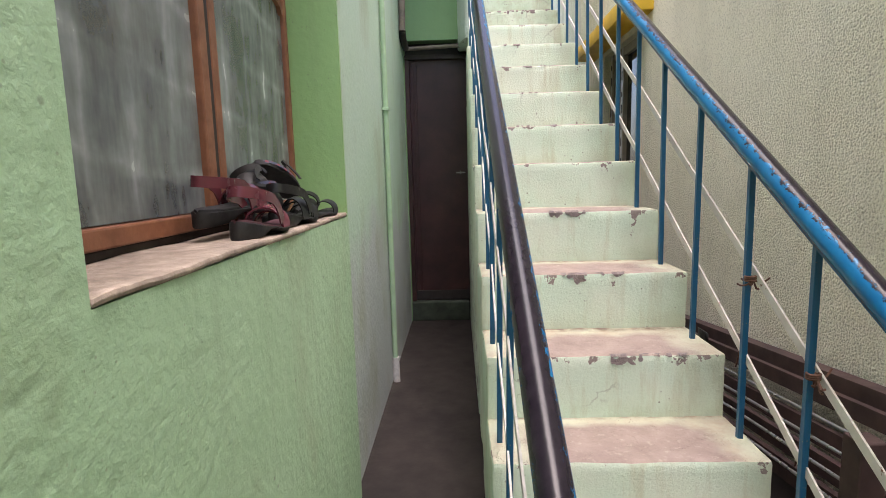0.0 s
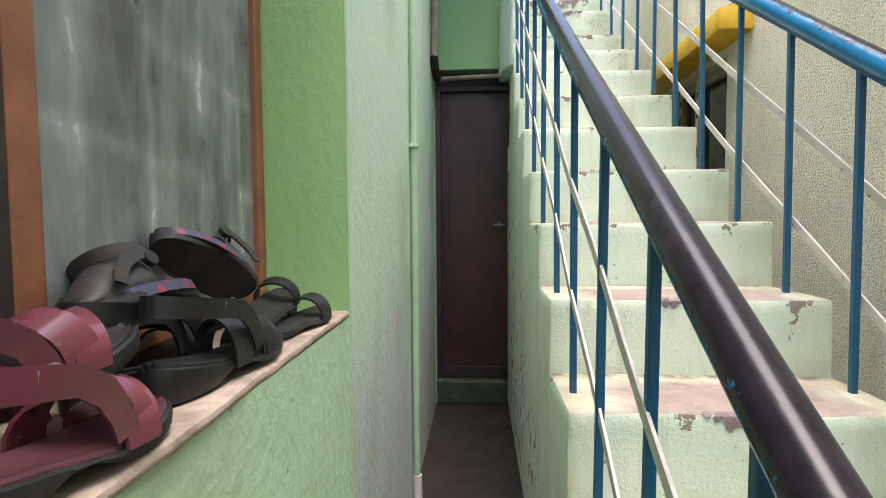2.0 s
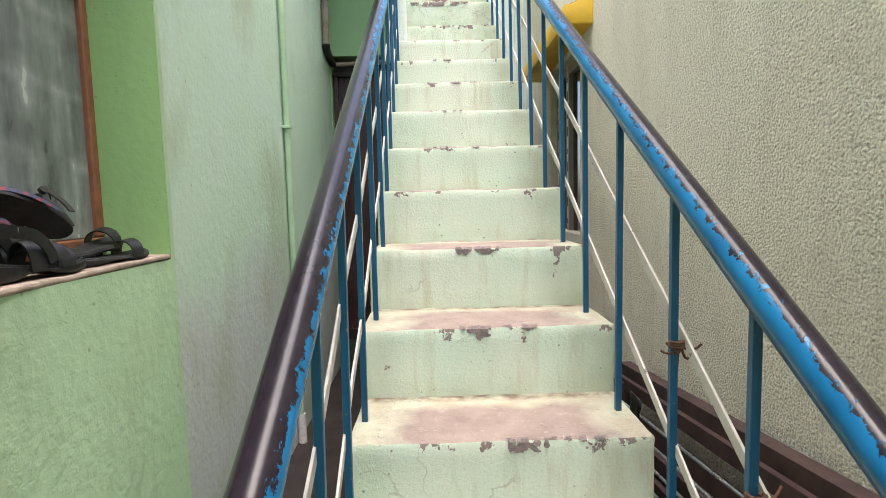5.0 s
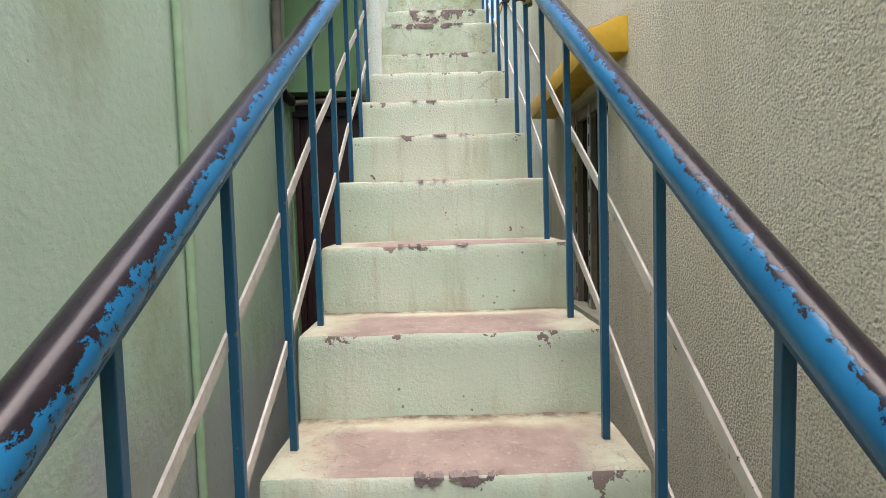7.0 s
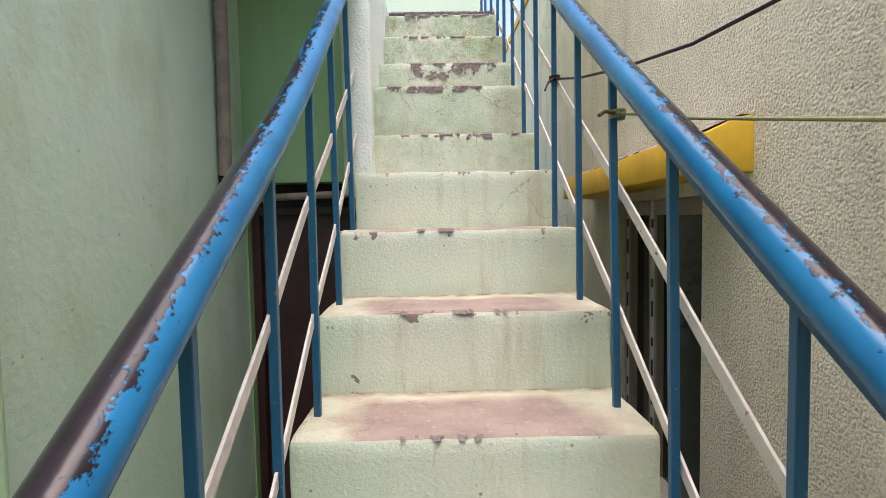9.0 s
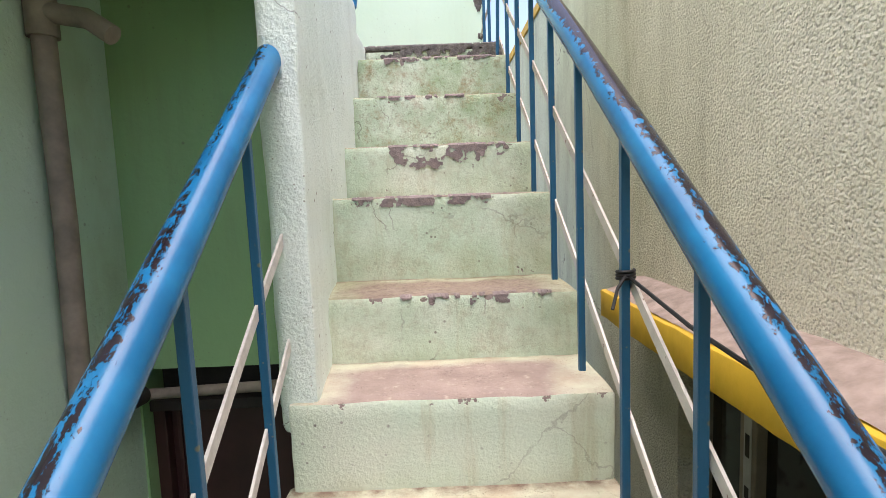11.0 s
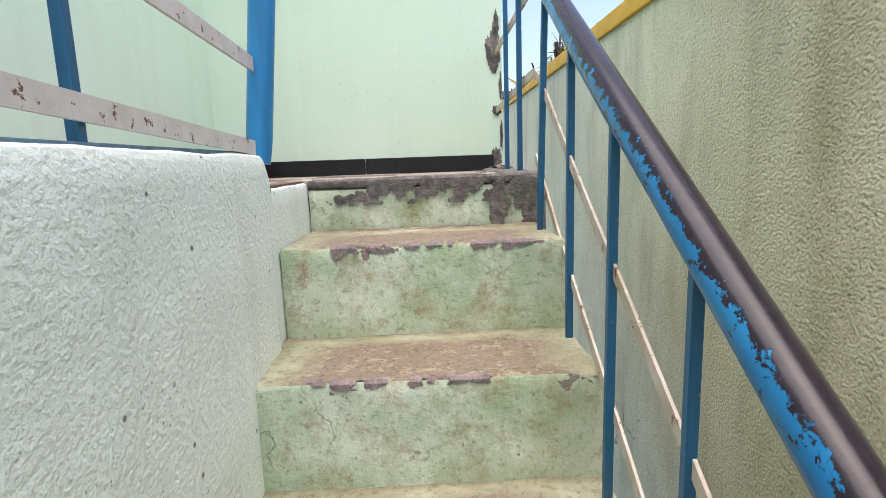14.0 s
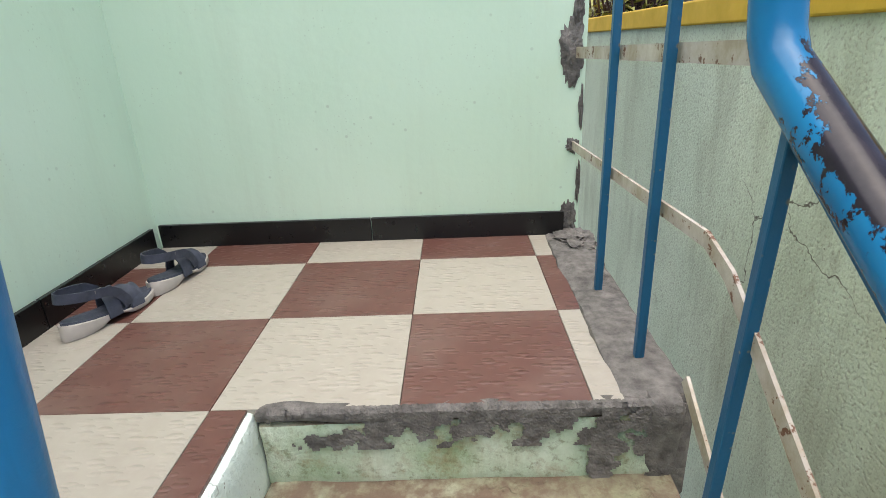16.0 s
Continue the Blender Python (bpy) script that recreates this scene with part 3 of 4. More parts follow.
for k in range(-1, 15):
    y, z = nosing(k)
    y1 = nosing(k + 1)[0] if k < 14 else 5.46
    x0 = STEP_L if k < 9 else 0.10
    x1 = STEP_R - 0.018 * max(0.0, y - 2.4)
    cx = (x0 + x1) / 2
    depth = min(z - FLOOR, 0.7)
    bm = rough_box(x0 - cx, x1 - cx, 0, y1 - y + 0.03, -depth, 0, 0.035, 0.012, 0.0035, k * 1.7)
    smooth(part("step", bm, M_STEP if k < 10 else M_STEP_MID if k < 13 else M_STEP_HIGH, stairs, at=Matrix.Translation((cx, y, z))))
for k in range(4, 15):
    y, z = nosing(k)
    part("stair_body", box(STEP_L + 0.004, 0.745, y + 0.02, nosing(k + 1)[0] + 0.02, FLOOR, z - 0.65), M_STEP, stairs)

# ---- railings ----
RAILS = {"left": ((0.5, 0.127, 0.703), (1.0, 0.124, 1.017), (2.0, 0.118, 1.639), (3.0, 0.116, 2.273), (3.87, 0.104, 2.925)),
         "right": ((0.5, 0.79, 0.626), (1.0, 0.779, 0.957), (2.0, 0.754, 1.619), (3.0, 0.740, 2.281), (4.0, 0.738, 2.972), (5.3, 0.738, 3.817)),
         "left upper": ((0.5, 0.117, 0.436), (1.0, 0.116, 0.744), (2.2, 0.113, 1.484), (3.0, 0.111, 2.013), (3.87, 0.109, 2.574)),
         "left lower": ((0.5, 0.113, 0.165), (1.2, 0.113, 0.603), (2.2, 0.116, 1.232), (3.0, 0.115, 1.768), (3.87, 0.109, 2.361)),
         "right upper": ((0.5, 0.79, 0.305), (1.3, 0.784, 0.845), (2.4, 0.773, 1.587), (3.6, 0.750, 2.414), (4.6, 0.737, 3.092), (5.3, 0.734, 3.562)),
         "right lower": ((0.5, 0.78, 0.093), (1.3, 0.774, 0.614), (2.5, 0.765, 1.395), (3.8, 0.746, 2.302), (4.9, 0.739, 3.045), (5.45, 0.739, 3.41))}


def rail_at(side, y):
    """Where a rail or bar runs at y: its x and height, a little eased at the joints."""
    def raw(q):
        pts = RAILS[side]
        for (a, xa, za), (b, xb, zb) in zip(pts, pts[1:]):
            if q <= b or b == pts[-1][0]:
                f = (q - a) / (b - a)
                return Vector((xa + (xb - xa) * f, za + (zb - za) * f))
    return (raw(y - 0.12) + raw(y) * 2 + raw(y + 0.12)) / 4


R = 0.026


def handrail(side, y0, y1, tail=()):
    n = 60
    ys = [y0 + (y1 - y0) * k / n for k in range(n + 1)]
    return [(rail_at(side, y)[0], y, rail_at(side, y)[1]) for y in ys] + list(tail)


left_rail = thing("stair_railing", "blue iron stair railing with a worn dark pipe handrail", "railing", "stair railings")
smooth(part("handrail", tube(handrail("left", 0.55, 3.87), R), M_RAIL_L, left_rail, "dark pipe with blue enamel rubbed off"))
right_rail = thing("stair_railing", "blue iron stair railing with a chipped pipe handrail", "railing", "stair railings")
bend = []
TOP_X, TOP_Z = rail_at("right", 5.345)
for n in range(1, 7):
    a = 0.56 + (math.pi / 2 - 0.56) * n / 6
    bend.append((TOP_X, 5.345 + 0.09 * (math.sin(a) - math.sin(0.56)) * 0.55, TOP_Z + 0.09 * (math.cos(0.56) - math.cos(a)) + 0.012 * n))
smooth(part("handrail", tube(handrail("right", 0.55, 5.335, bend + [(TOP_X, bend[-1][1], 4.75)]), R), M_RAIL_R, right_rail, "blue enamelled pipe with dark chips"))


def post_mesh(h, w=0.0076):
    return box(-w, w, -w, w, -0.01, h, 0.002)


POSTS = {"right": (0.77, 0.761, 0.757, 0.753, 0.751, 0.751, 0.748, 0.745, 0.740, 0.739, 0.740, 0.738, 0.734, 0.735, 0.724),
         "left": (0.113, 0.113, 0.118, 0.120, 0.116, 0.115, 0.114, 0.115, 0.113)}
SET_BACK = {"right": (0.12, 0.157, 0.148, 0.137, 0.138, 0.143, 0.144, 0.150, 0.135, 0.14, 0.162, 0.177, 0.183, 0.194, 0.18),
            "left": (0.115, 0.13, 0.124, 0.119, 0.124, 0.12, 0.132, 0.137, 0.129)}


for side, owner in (("left", left_rail), ("right", right_rail)):
    for k in range(-1, len(POSTS[side])):
        y, z = nosing(k)
        px, py = POSTS[side][max(k, 0)], y + SET_BACK[side][max(k, 0)]
        top_x, top_z = rail_at(side, py)
        h = top_z - 0.02 - z
        lean = math.degrees(math.atan2(top_x - px, h))
        part("post", post_mesh(h), M_POST, owner, at=pose(px, py, z, 0.5 * math.sin(k * 1.9), lean, 0))
for py in (5.565, 5.83):
    part("post", post_mesh(1.35), M_POST, right_rail, at=Matrix.Translation((0.719, py, LANDING)))


def bar_line(side, y0, y1, shift=0.0, lift=0.0, n=30):
    out = []
    for k in range(n + 1):
        y = y0 + (y1 - y0) * k / n
        x, z = rail_at(side, y)
        out.append((x + shift + 0.0015 * math.sin(k * 1.3), y, z + lift + 0.002 * math.sin(k * 0.9 + y0 * 9)))
    return out


UPZ = (0, 0, 1)
part("rail_strip", strip(bar_line("left", 0.6, 3.84, 0, -R - 0.006), 0.022, 0.008, (1, 0, 0)), M_POST, left_rail)
part("rail_strip", strip(bar_line("right", 0.6, 5.28, 0, -R - 0.006), 0.022, 0.008, (1, 0, 0)), M_POST, right_rail)
for side in ("left upper", "left lower"):
    part("flat_bar", strip(bar_line(side, 0.6, 3.86, -0.002), 0.022, 0.005, UPZ), M_WHITE, left_rail, "chipped white flat bar")
up = bar_line("right upper", 0.6, 5.36, 0.002) + [(0.734, 5.42, 3.628), (0.732, 6.21, 3.605)]
part("flat_bar", strip(up, 0.022, 0.005, UPZ), M_STAINED, right_rail, "chipped white flat bar")
part("flat_bar", strip(bar_line("right lower", 0.6, 5.44, 0.002), 0.022, 0.005, UPZ), M_STAINED, right_rail, "chipped white flat bar")
part("flat_bar", strip([(0.734, 5.36, 3.85), (0.732, 6.21, 3.835)], 0.026, 0.005, UPZ), M_STAINED, right_rail, "chipped white flat bar")

balcony = thing("balcony_railing", "blue pipe post with rust-spotted white flat bars on the landing edge", "railing")
smooth(part("pipe_post", tube([(0.096, 5.045, 3.41), (0.103, 5.05, 3.46), (0.156, 5.06, 4.0), (0.23, 5.07, 4.9)], 0.026), M_POST_PIPE, balcony, "bright blue round pipe post"))
part("post", box(0.083, 0.097, 4.493, 4.507, 3.415, 4.9, 0.002), M_POST, balcony)
for n, z in enumerate((3.437, 3.597, 3.771)):
    part("flat_bar", strip([(0.1 + 0.008 * n, 3.9, z + 0.055), (0.1 + 0.008 * n, 5.07, z)], 0.028, 0.005, UPZ), M_RUSTY, balcony, "rust-spotted white flat bar")

# ---- sunshade and window of the party wall ----
ledge = thing("window_sunshade", "yellow painted concrete sunshade slab over a window", "sunshade", kind="structure")
bm = rough_box(1.03, X_RIGHT + 0.003, 3.397, 4.77, 2.160, 2.262, 0.04, 0.006, 0.004)
for v in bm.verts:
    v.co.z -= 0.02 * (v.co.y - 3.9) / 1.4
    if v.co.z > 2.22:
        v.co.z += 0.045 * max(0.0, min(1.0, (v.co.x - 1.06) / 0.1))
smooth(part("slab", bm, M_YELLOW, ledge))
bm = bmesh.new()
grid = [[bm.verts.new((1.045 + 0.145 * i / 6, 3.42 + 1.33 * j / 40, 2.267 - 0.02 * (1.33 * j / 40 - 0.48) / 1.4 + 0.045 * max(0.0, min(1.0, (1.05 + 0.137 * i / 6 - 1.06) / 0.1)) + 0.006 * noise.noise(Vector((i, j * 1.7, 3))))) for j in range(41)] for i in range(7)]
for i in range(6):
    for j in range(40):
        bm.faces.new((grid[i][j], grid[i + 1][j], grid[i + 1][j + 1], grid[i][j + 1]))
smooth(part("weathered_top", bm, M_TOP, ledge, "weathered pinkish cement top"))

rw = thing("window_right", "dark window with aluminium frame still wrapped in printed tape", "window", kind="structure")
FX0, FX1 = X_RIGHT + 0.05, X_RIGHT + 0.10
for y0, y1 in ((RY0, RY0 + 0.10), (4.115, 4.19), (4.39, RY1)):
    st = part("frame_stile", box(FX0, FX1, y0, y1, RZ0, RZ1, 0.003), M_ALU, rw)
    part("tape", box(FX0 - 0.002, FX0 - 0.0005, y0 + 0.018, y1 - 0.022, RZ0, RZ1), M_TAPE, st, "white protective tape")
    for n in range(9):
        part("tape_print", box(FX0 - 0.003, FX0 - 0.0022, (y0 + y1) / 2 - 0.012, (y0 + y1) / 2 + 0.008, RZ0 + 0.05 + 0.12 * n, RZ0 + 0.05 + 0.12 * n + 0.035 + 0.03 * (n % 2)), M_DARK, st)
part("frame_rail", box(FX0, FX1, RY0 + 0.10, 4.115, RZ1 - 0.06, RZ1, 0.003), M_ALU, rw)
part("frame_rail", box(FX0, FX1, 4.19, 4.39, RZ1 - 0.06, RZ1, 0.003), M_ALU, rw)
for y0, y1 in ((RY0 + 0.10, 4.115), (4.19, 4.39)):
    part("pane", box(FX0 + 0.03, FX0 + 0.035, y0, y1, RZ0, RZ1 - 0.06), M_DARKGLASS, rw)
# added box behind the panes, its darkness painted on rather than unlit
wall("wall_room", X_RIGHT + 0.9, X_RIGHT + 1.0, 3.2, 5.3, FLOOR, 3.0, M_DARK, "unseen room wall, coloured near black as unlit, behind the taped window")
wall("ceiling_room", X_RIGHT + 0.2, X_RIGHT + 1.0, 3.2, 5.3, 3.0, 3.1, M_DARK, "unseen ceiling of the room behind, coloured near black as unlit")
wall("wall_room_side", X_RIGHT + 0.2, X_RIGHT + 0.9, 5.3, 5.4, FLOOR, 3.1, M_DARK, "unseen side wall of the room, coloured near black as unlit")
wall("wall_room_near", X_RIGHT + 0.2, X_RIGHT + 0.9, 3.1, 3.2, FLOOR, 3.1, M_DARK, "unseen side wall of the room, coloured near black as unlit")

# ---- passage door ----
door = thing("door_passage", "closed dark maroon wooden door at the end of the passage", "door", kind="structure")
part("leaf", box(DX0 + 0.033, 0.14, 4.195, 4.225, 0.25, 2.10, 0.003), M_DOOR, door)
part("frame_post", box(DX0, DX0 + 0.033, 4.165, 4.230, 0.25, 2.10, 0.003), M_DOOR, door)
part("moulding", box(DX0 + 0.05, DX0 + 0.062, 4.189, 4.195, 0.27, 2.08, 0.002), M_DOOR, door)
part("moulding", box(DX0 + 0.075, DX0 + 0.085, 4.189, 4.195, 0.27, 2.08, 0.002), M_DOOR, door)
part("bottom_board", box(DX0 + 0.035, STEP_L, 4.185, 4.195, 0.255, 0.33, 0.003), M_DARK, door)
part("head_rail", box(DX0, DX1, 4.150, 4.230, 2.085, 2.115, 0.004), M_DARK, door, "grey head rail")
# added near-black sheet: the shade in the gap over the door
part("dark_backing", box(DX0 - 0.05, 0.2, 4.232, 4.330, FLOOR, DZ1 + 0.02), M_DARK, door)
hd = part("bolt", box(-0.0, 0.07, 4.180, 4.190, 1.243, 1.253, 0.003), M_IRON, door, "iron slide bolt")
part("bolt_knob", box(0.03, 0.038, 4.165, 4.182, 1.235, 1.262, 0.003), M_IRON, hd)

# ---- house window ----
win = thing("window_left", "brown wooden window with dusty grey glass panes", "window", kind="structure")
part("bottom_rail", box(-0.55, -0.487, WY0, WY1, WZ0 + 0.014, 1.163, 0.004), M_FRAME, win)
# near-black strip in place of the shadowed gap under the bottom rail
part("rail_gap_shade", box(-0.55, -0.497, WY0, WY1, WZ0 - 0.003, WZ0 + 0.014, 0.003), M_DARK, win)
for y0, y1, x1 in ((1.699, 1.723, -0.489), (1.137, 1.174, -0.487), (1.191, 1.226, -0.489)):
    part("stile", box(-0.525, x1, y0, y1, 1.165, WZ1, 0.004), M_FRAME, win)
# near-black filler so the shaded slit between the stiles shows dark
part("stile_gap_shade", box(-0.52, -0.4905, 1.174, 1.191, 1.165, WZ1), M_DARK, win)
for y0, y1 in ((WY0, 1.137), (1.226, 1.699)):
    part("pane", box(-0.506, -0.502, y0, y1, 1.165, WZ1), M_DUSTGLASS, win, "dusty streaked glass")
for a, b in (((-0.505, 1.69, 1.705), (-0.505, 1.67, 1.728)), ((-0.505, 1.67, 1.728), (-0.505, 1.62, 1.742)), ((-0.505, 1.62, 1.742), (-0.505, 1.226, 1.748))):
    part("transom", strip([a, b], 0.016, 0.03, (0, 0, 1) if a[1] - b[1] > 0.03 else (0, 1, 0)), M_FRAME, win)
for n in range(6):
    part("grille_bar", box(-0.575, -0.567, WY0, WY1, 1.24 + 0.13 * n, 1.262 + 0.13 * n), M_GRILLE, win)
for n in range(9):
    part("grille_bar", box(-0.585, -0.577, WY0 + 0.1 + 0.13 * n, WY0 + 0.115 + 0.13 * n, WZ0, WZ1), M_GRILLE, win)
wall("wall_room_inside", -1.6, -1.5, -0.5, 3.0, FLOOR, 3.0, M_GRILLE, "dim grey room wall behind the dusty window")
wall("ceiling_room_inside", -1.5, X_LEFT - T, -0.5, 3.0, 2.9, 3.0, M_GRILLE, "dim ceiling of the room inside")
wall("wall_room_inside_far", -1.5, X_LEFT - T, 3.0, 3.1, FLOOR, 3.0, M_GRILLE, "dim side wall of the room inside")
wall("wall_room_inside_near", -1.5, X_LEFT - T, -0.6, -0.5, FLOOR, 3.0, M_GRILLE, "dim side wall of the room inside")

# ---- pipes ----
pipe = thing("drain_pipe", "green painted pipe clipped to the house wall", "pipe")
smooth(part("pipe", tube([(X_FAR + 0.018, 2.885, 0.22), (X_FAR + 0.018, 2.89, 2.0), (X_FAR + 0.017, 2.885, 5.0)], 0.014), M_PIPE, pipe))
smooth(part("pipe_foot", tube([(X_FAR + 0.022, 2.885, FLOOR), (X_FAR + 0.02, 2.885, 0.24)], 0.019), M_WHITE, pipe, "bare white pipe end"))
part("clip", box(X_FAR - 0.002, X_FAR + 0.038, 2.865, 2.905, 1.568, 1.582, 0.002), M_PIPE, pipe)
pipe2 = thing("waste_pipe", "brown stained waste pipe in the corner above the door", "pipe")
smooth(part("pipe", tube([(-0.348, 3.875, 2.22), (-0.342, 3.875, 2.6), (-0.345, 3.875, 2.97)], 0.022), M_RUST, pipe2))
smooth(part("tee", tube([(-0.345, 3.875, 2.97), (-0.345, 3.875, 3.15)], 0.029), M_RUST, pipe2))
smooth(part("branch", tube([(-0.345, 3.875, 3.02), (-0.25, 3.865, 3.0), (-0.2, 3.86, 2.965)], 0.02), M_RUST, pipe2))
smooth(part("elbow", tube([(-0.348, 3.875, 2.22), (-0.348, 3.90, 2.185), (-0.348, 3.97, 2.165), (-0.348, 4.09, 2.155)], 0.024), M_DARK, pipe2))
smooth(part("cross_pipe", tube([(DX0, 4.105, 2.15), (0.07, 4.105, 2.165)], 0.014), M_RUST, pipe2))

# ---- landing: tiles, skirting, cement edges ----
def tile_mesh(x0, x1, y0, y1):
    return box(x0, x1, y0, y1, -0.012, 0.0, 0.0008)


for i in range(-2, 3):
    for j in range(-6, 3):
        x0, x1 = 0.030 + 0.2935 * i, 0.030 + 0.2935 * (i + 1)
        y0, y1 = 5.455 + 0.2925 * j, 5.455 + 0.2925 * (j + 1)
        x0, y0, y1 = max(x0, -0.423), max(y0, 3.9), min(y1, 6.192)
        x1 = min(x1, 0.665 if j >= 0 else (0.088 if y0 > 5.0 else 0.014))
        if x1 - x0 < 0.02 or y1 - y0 < 0.02:
            continue
        tone = M_TILE_B if (i + j) % 2 else M_TILE_C
        part("tile", tile_mesh(x0 + 0.0006, x1 - 0.0006, y0 + 0.0006, y1 - 0.0006), tone, landing, at=Matrix.Translation((0, 0, LANDING)))
skirt = thing("skirting", "glossy black granite skirting tiles round the landing", "skirting", kind="structure")
for x0, x1 in ((-0.423, 0.178), (0.181, 0.715)):
    part("skirting_tile", box(x0, x1, 6.193, 6.205, LANDING - 0.01, 3.425, 0.001), M_BLACK, skirt)
for y0, y1 in ((4.3, 4.9), (4.903, 5.733), (5.736, 6.168)):
    part("skirting_tile", box(-0.434, -0.423, y0, y1, LANDING - 0.01, 3.425, 0.001), M_BLACK, skirt)


def lump(cx, cy, cz, sx, sy, sz, seed, amp=0.45):
    bm = bmesh.new()
    bmesh.ops.create_icosphere(bm, subdivisions=4, radius=1.0)
    for v in bm.verts:
        q = v.co * 1.6 + Vector((seed, seed, seed))
        v.co *= 1 + amp * noise.noise(q) + 0.35 * noise.noise(q * 4) + 0.12 * noise.noise(q * 11)
        v.co = Vector((cx + v.co.x * sx, cy + v.co.y * sy, cz + v.co.z * sz))
    return bm


edge = thing("cement_edging", "rough grey cement smeared along the landing edge", "cement", kind="structure")
smooth(part("edge_strip", rough_box(0.66, 0.772, 5.46, 6.2, LANDING - 0.06, LANDING + 0.004, 0.03, 0.012, 0.011, 5), M_CEMENT, edge))
smooth(part("edge_front", rough_box(0.10, 0.70, 5.446, 5.472, LANDING - 0.022, LANDING - 0.001, 0.02, 0.006, 0.006, 9), M_CEMENT, edge))
smooth(part("edge_corner", rough_box(0.705, 0.757, 5.437, 5.49, LANDING - 0.15, LANDING + 0.003, 0.025, 0.014, 0.013, 2), M_CEMENT, edge))
for n, (px, pz, sx, sz) in enumerate(((0.702, 3.84, 0.03, 0.07), (0.712, 3.605, 0.018, 0.02), (0.704, 3.40, 0.024, 0.05), (0.728, 3.7, 0.006, 0.05), (0.729, 3.5, 0.006, 0.06), (0.712, 3.94, 0.012, 0.05))):
    smooth(part("cement_patch", lump(px + 0.022, 6.206, pz, sx, 0.009, sz, n * 3.3), M_CEMENT, edge))
smooth(part("edge_foot", lump(0.735, 6.14, LANDING, 0.05, 0.08, 0.022, 8.1), M_CEMENT, edge))
cx = (0.10 + 0.745) / 2
smooth(part("step", rough_box(0.10 - cx, 0.745 - cx, 0.0, 0.03, -0.16, -0.028, 0.03, 0.006, 0.004, 4), M_STEP_HIGH, stairs, at=Matrix.Translation((cx, 5.45, LANDING + 0.002))))


# ---- footwear ----
def sole_mesh(length, heel, toe, wide=1.0, waist=0.8):
    """A sole: heel at -y, toe at +y, thicker at the heel."""
    bm = bmesh.new()
    rings = []
    n = 22
    for k in range(n + 1):
        s = 0.5 - 0.5 * math.cos(math.pi * k / n)
        w = 0.036 * wide * (math.sin(math.pi * min(1, max(0.001, s)) ** 0.9) ** 0.42) * (1 - (1 - waist) * math.exp(-((s - 0.38) / 0.14) ** 2)) * (0.86 + 0.28 * s)
        top = toe + (heel - toe) * max(0.0, 1 - s * 1.7) ** 1.2 + 0.006 * max(0, s - 0.75) * 4
        bot = 0.012 * math.exp(-((s - 0.47) / 0.12) ** 2) * (heel / 0.03) + 0.007 * max(0, s - 0.82) * 5
        y = length * (s - 0.5)
        rings.append([bm.verts.new((a * w, y, b)) for a, b in ((-1, bot + 0.003), (-0.92, bot), (0.92, bot), (1, bot + 0.003), (1.02, (top + bot) / 2), (1, top - 0.002), (0.9, top), (0.0, top - 0.004), (-0.9, top), (-1, top - 0.002), (-1.02, (top + bot) / 2))])
    m = len(rings[0])
    for a, b in zip(rings, rings[1:]):
        for i in range(m):
            bm.faces.new((a[i], a[(i + 1) % m], b[(i + 1) % m], b[i]))
    bm.faces.new(rings[0])
    bm.faces.new(rings[-1])
    return bm


def over_strap(y, w, h, base, width, skew=0.0):
    """A strap that arches over the foot from side to side."""
    pts = []
    for k in range(13):
        a = math.pi * k / 12
        pts.append((-w * math.cos(a), y + skew * math.cos(a), base + h * math.sin(a) ** 0.8))
    return strip(pts, width, 0.003, (0, 1, 0.15))


def ankle_strap(y, w, h, base, back, width):
    pts = []
    for k in range(17):
        a = math.pi * k / 16
        pts.append((-w * math.cos(a), y - back * math.sin(a), base + h + 0.012 * math.sin(a)))
    rise = [(0.055, -0.3), (0.05, 0.1), (0.038, 0.55), (0.02, 0.88)]
    pts = [(-w, y + a, base + h * b) for a, b in rise] + pts + [(w, y + a, base + h * b) for a, b in reversed(rise)]
    return strip(pts, width, 0.003, (0, 0.2, 1))


def sandal(name, label, length, heel, toe, m_sole, m_bed, m_strap, at, straps=2, ankle=True, group="footwear on the sill", buckle=True):
    t = thing(name, label, "sandal", group, at=at)
    smooth(part("sole", sole_mesh(length, heel, toe), m_sole, t))
    bed = sole_mesh(length * 0.95, heel + 0.003, toe + 0.003, 0.92)
    for v in bed.verts:
        v.co.z = max(v.co.z, toe * 0.5)
    smooth(part("footbed", bed, m_bed, t))
    for n in range(straps):
        smooth(part("strap", over_strap(length * (0.24 - 0.12 * n), 0.036 - 0.002 * n, 0.034 + 0.008 * n, toe * 0.8, 0.03, 0.012 * (-1) ** n), m_strap, t))
    if ankle:
        an = smooth(part("ankle_strap", ankle_strap(-length * 0.16, 0.034, 0.04, heel, length * 0.3, 0.02), m_strap, t))
        if buckle:
            part("buckle", box(0.030, 0.035, -length * 0.21, -length * 0.13, heel + 0.036, heel + 0.05, 0.001), M_IRON, an, "small metal buckle")
    return t


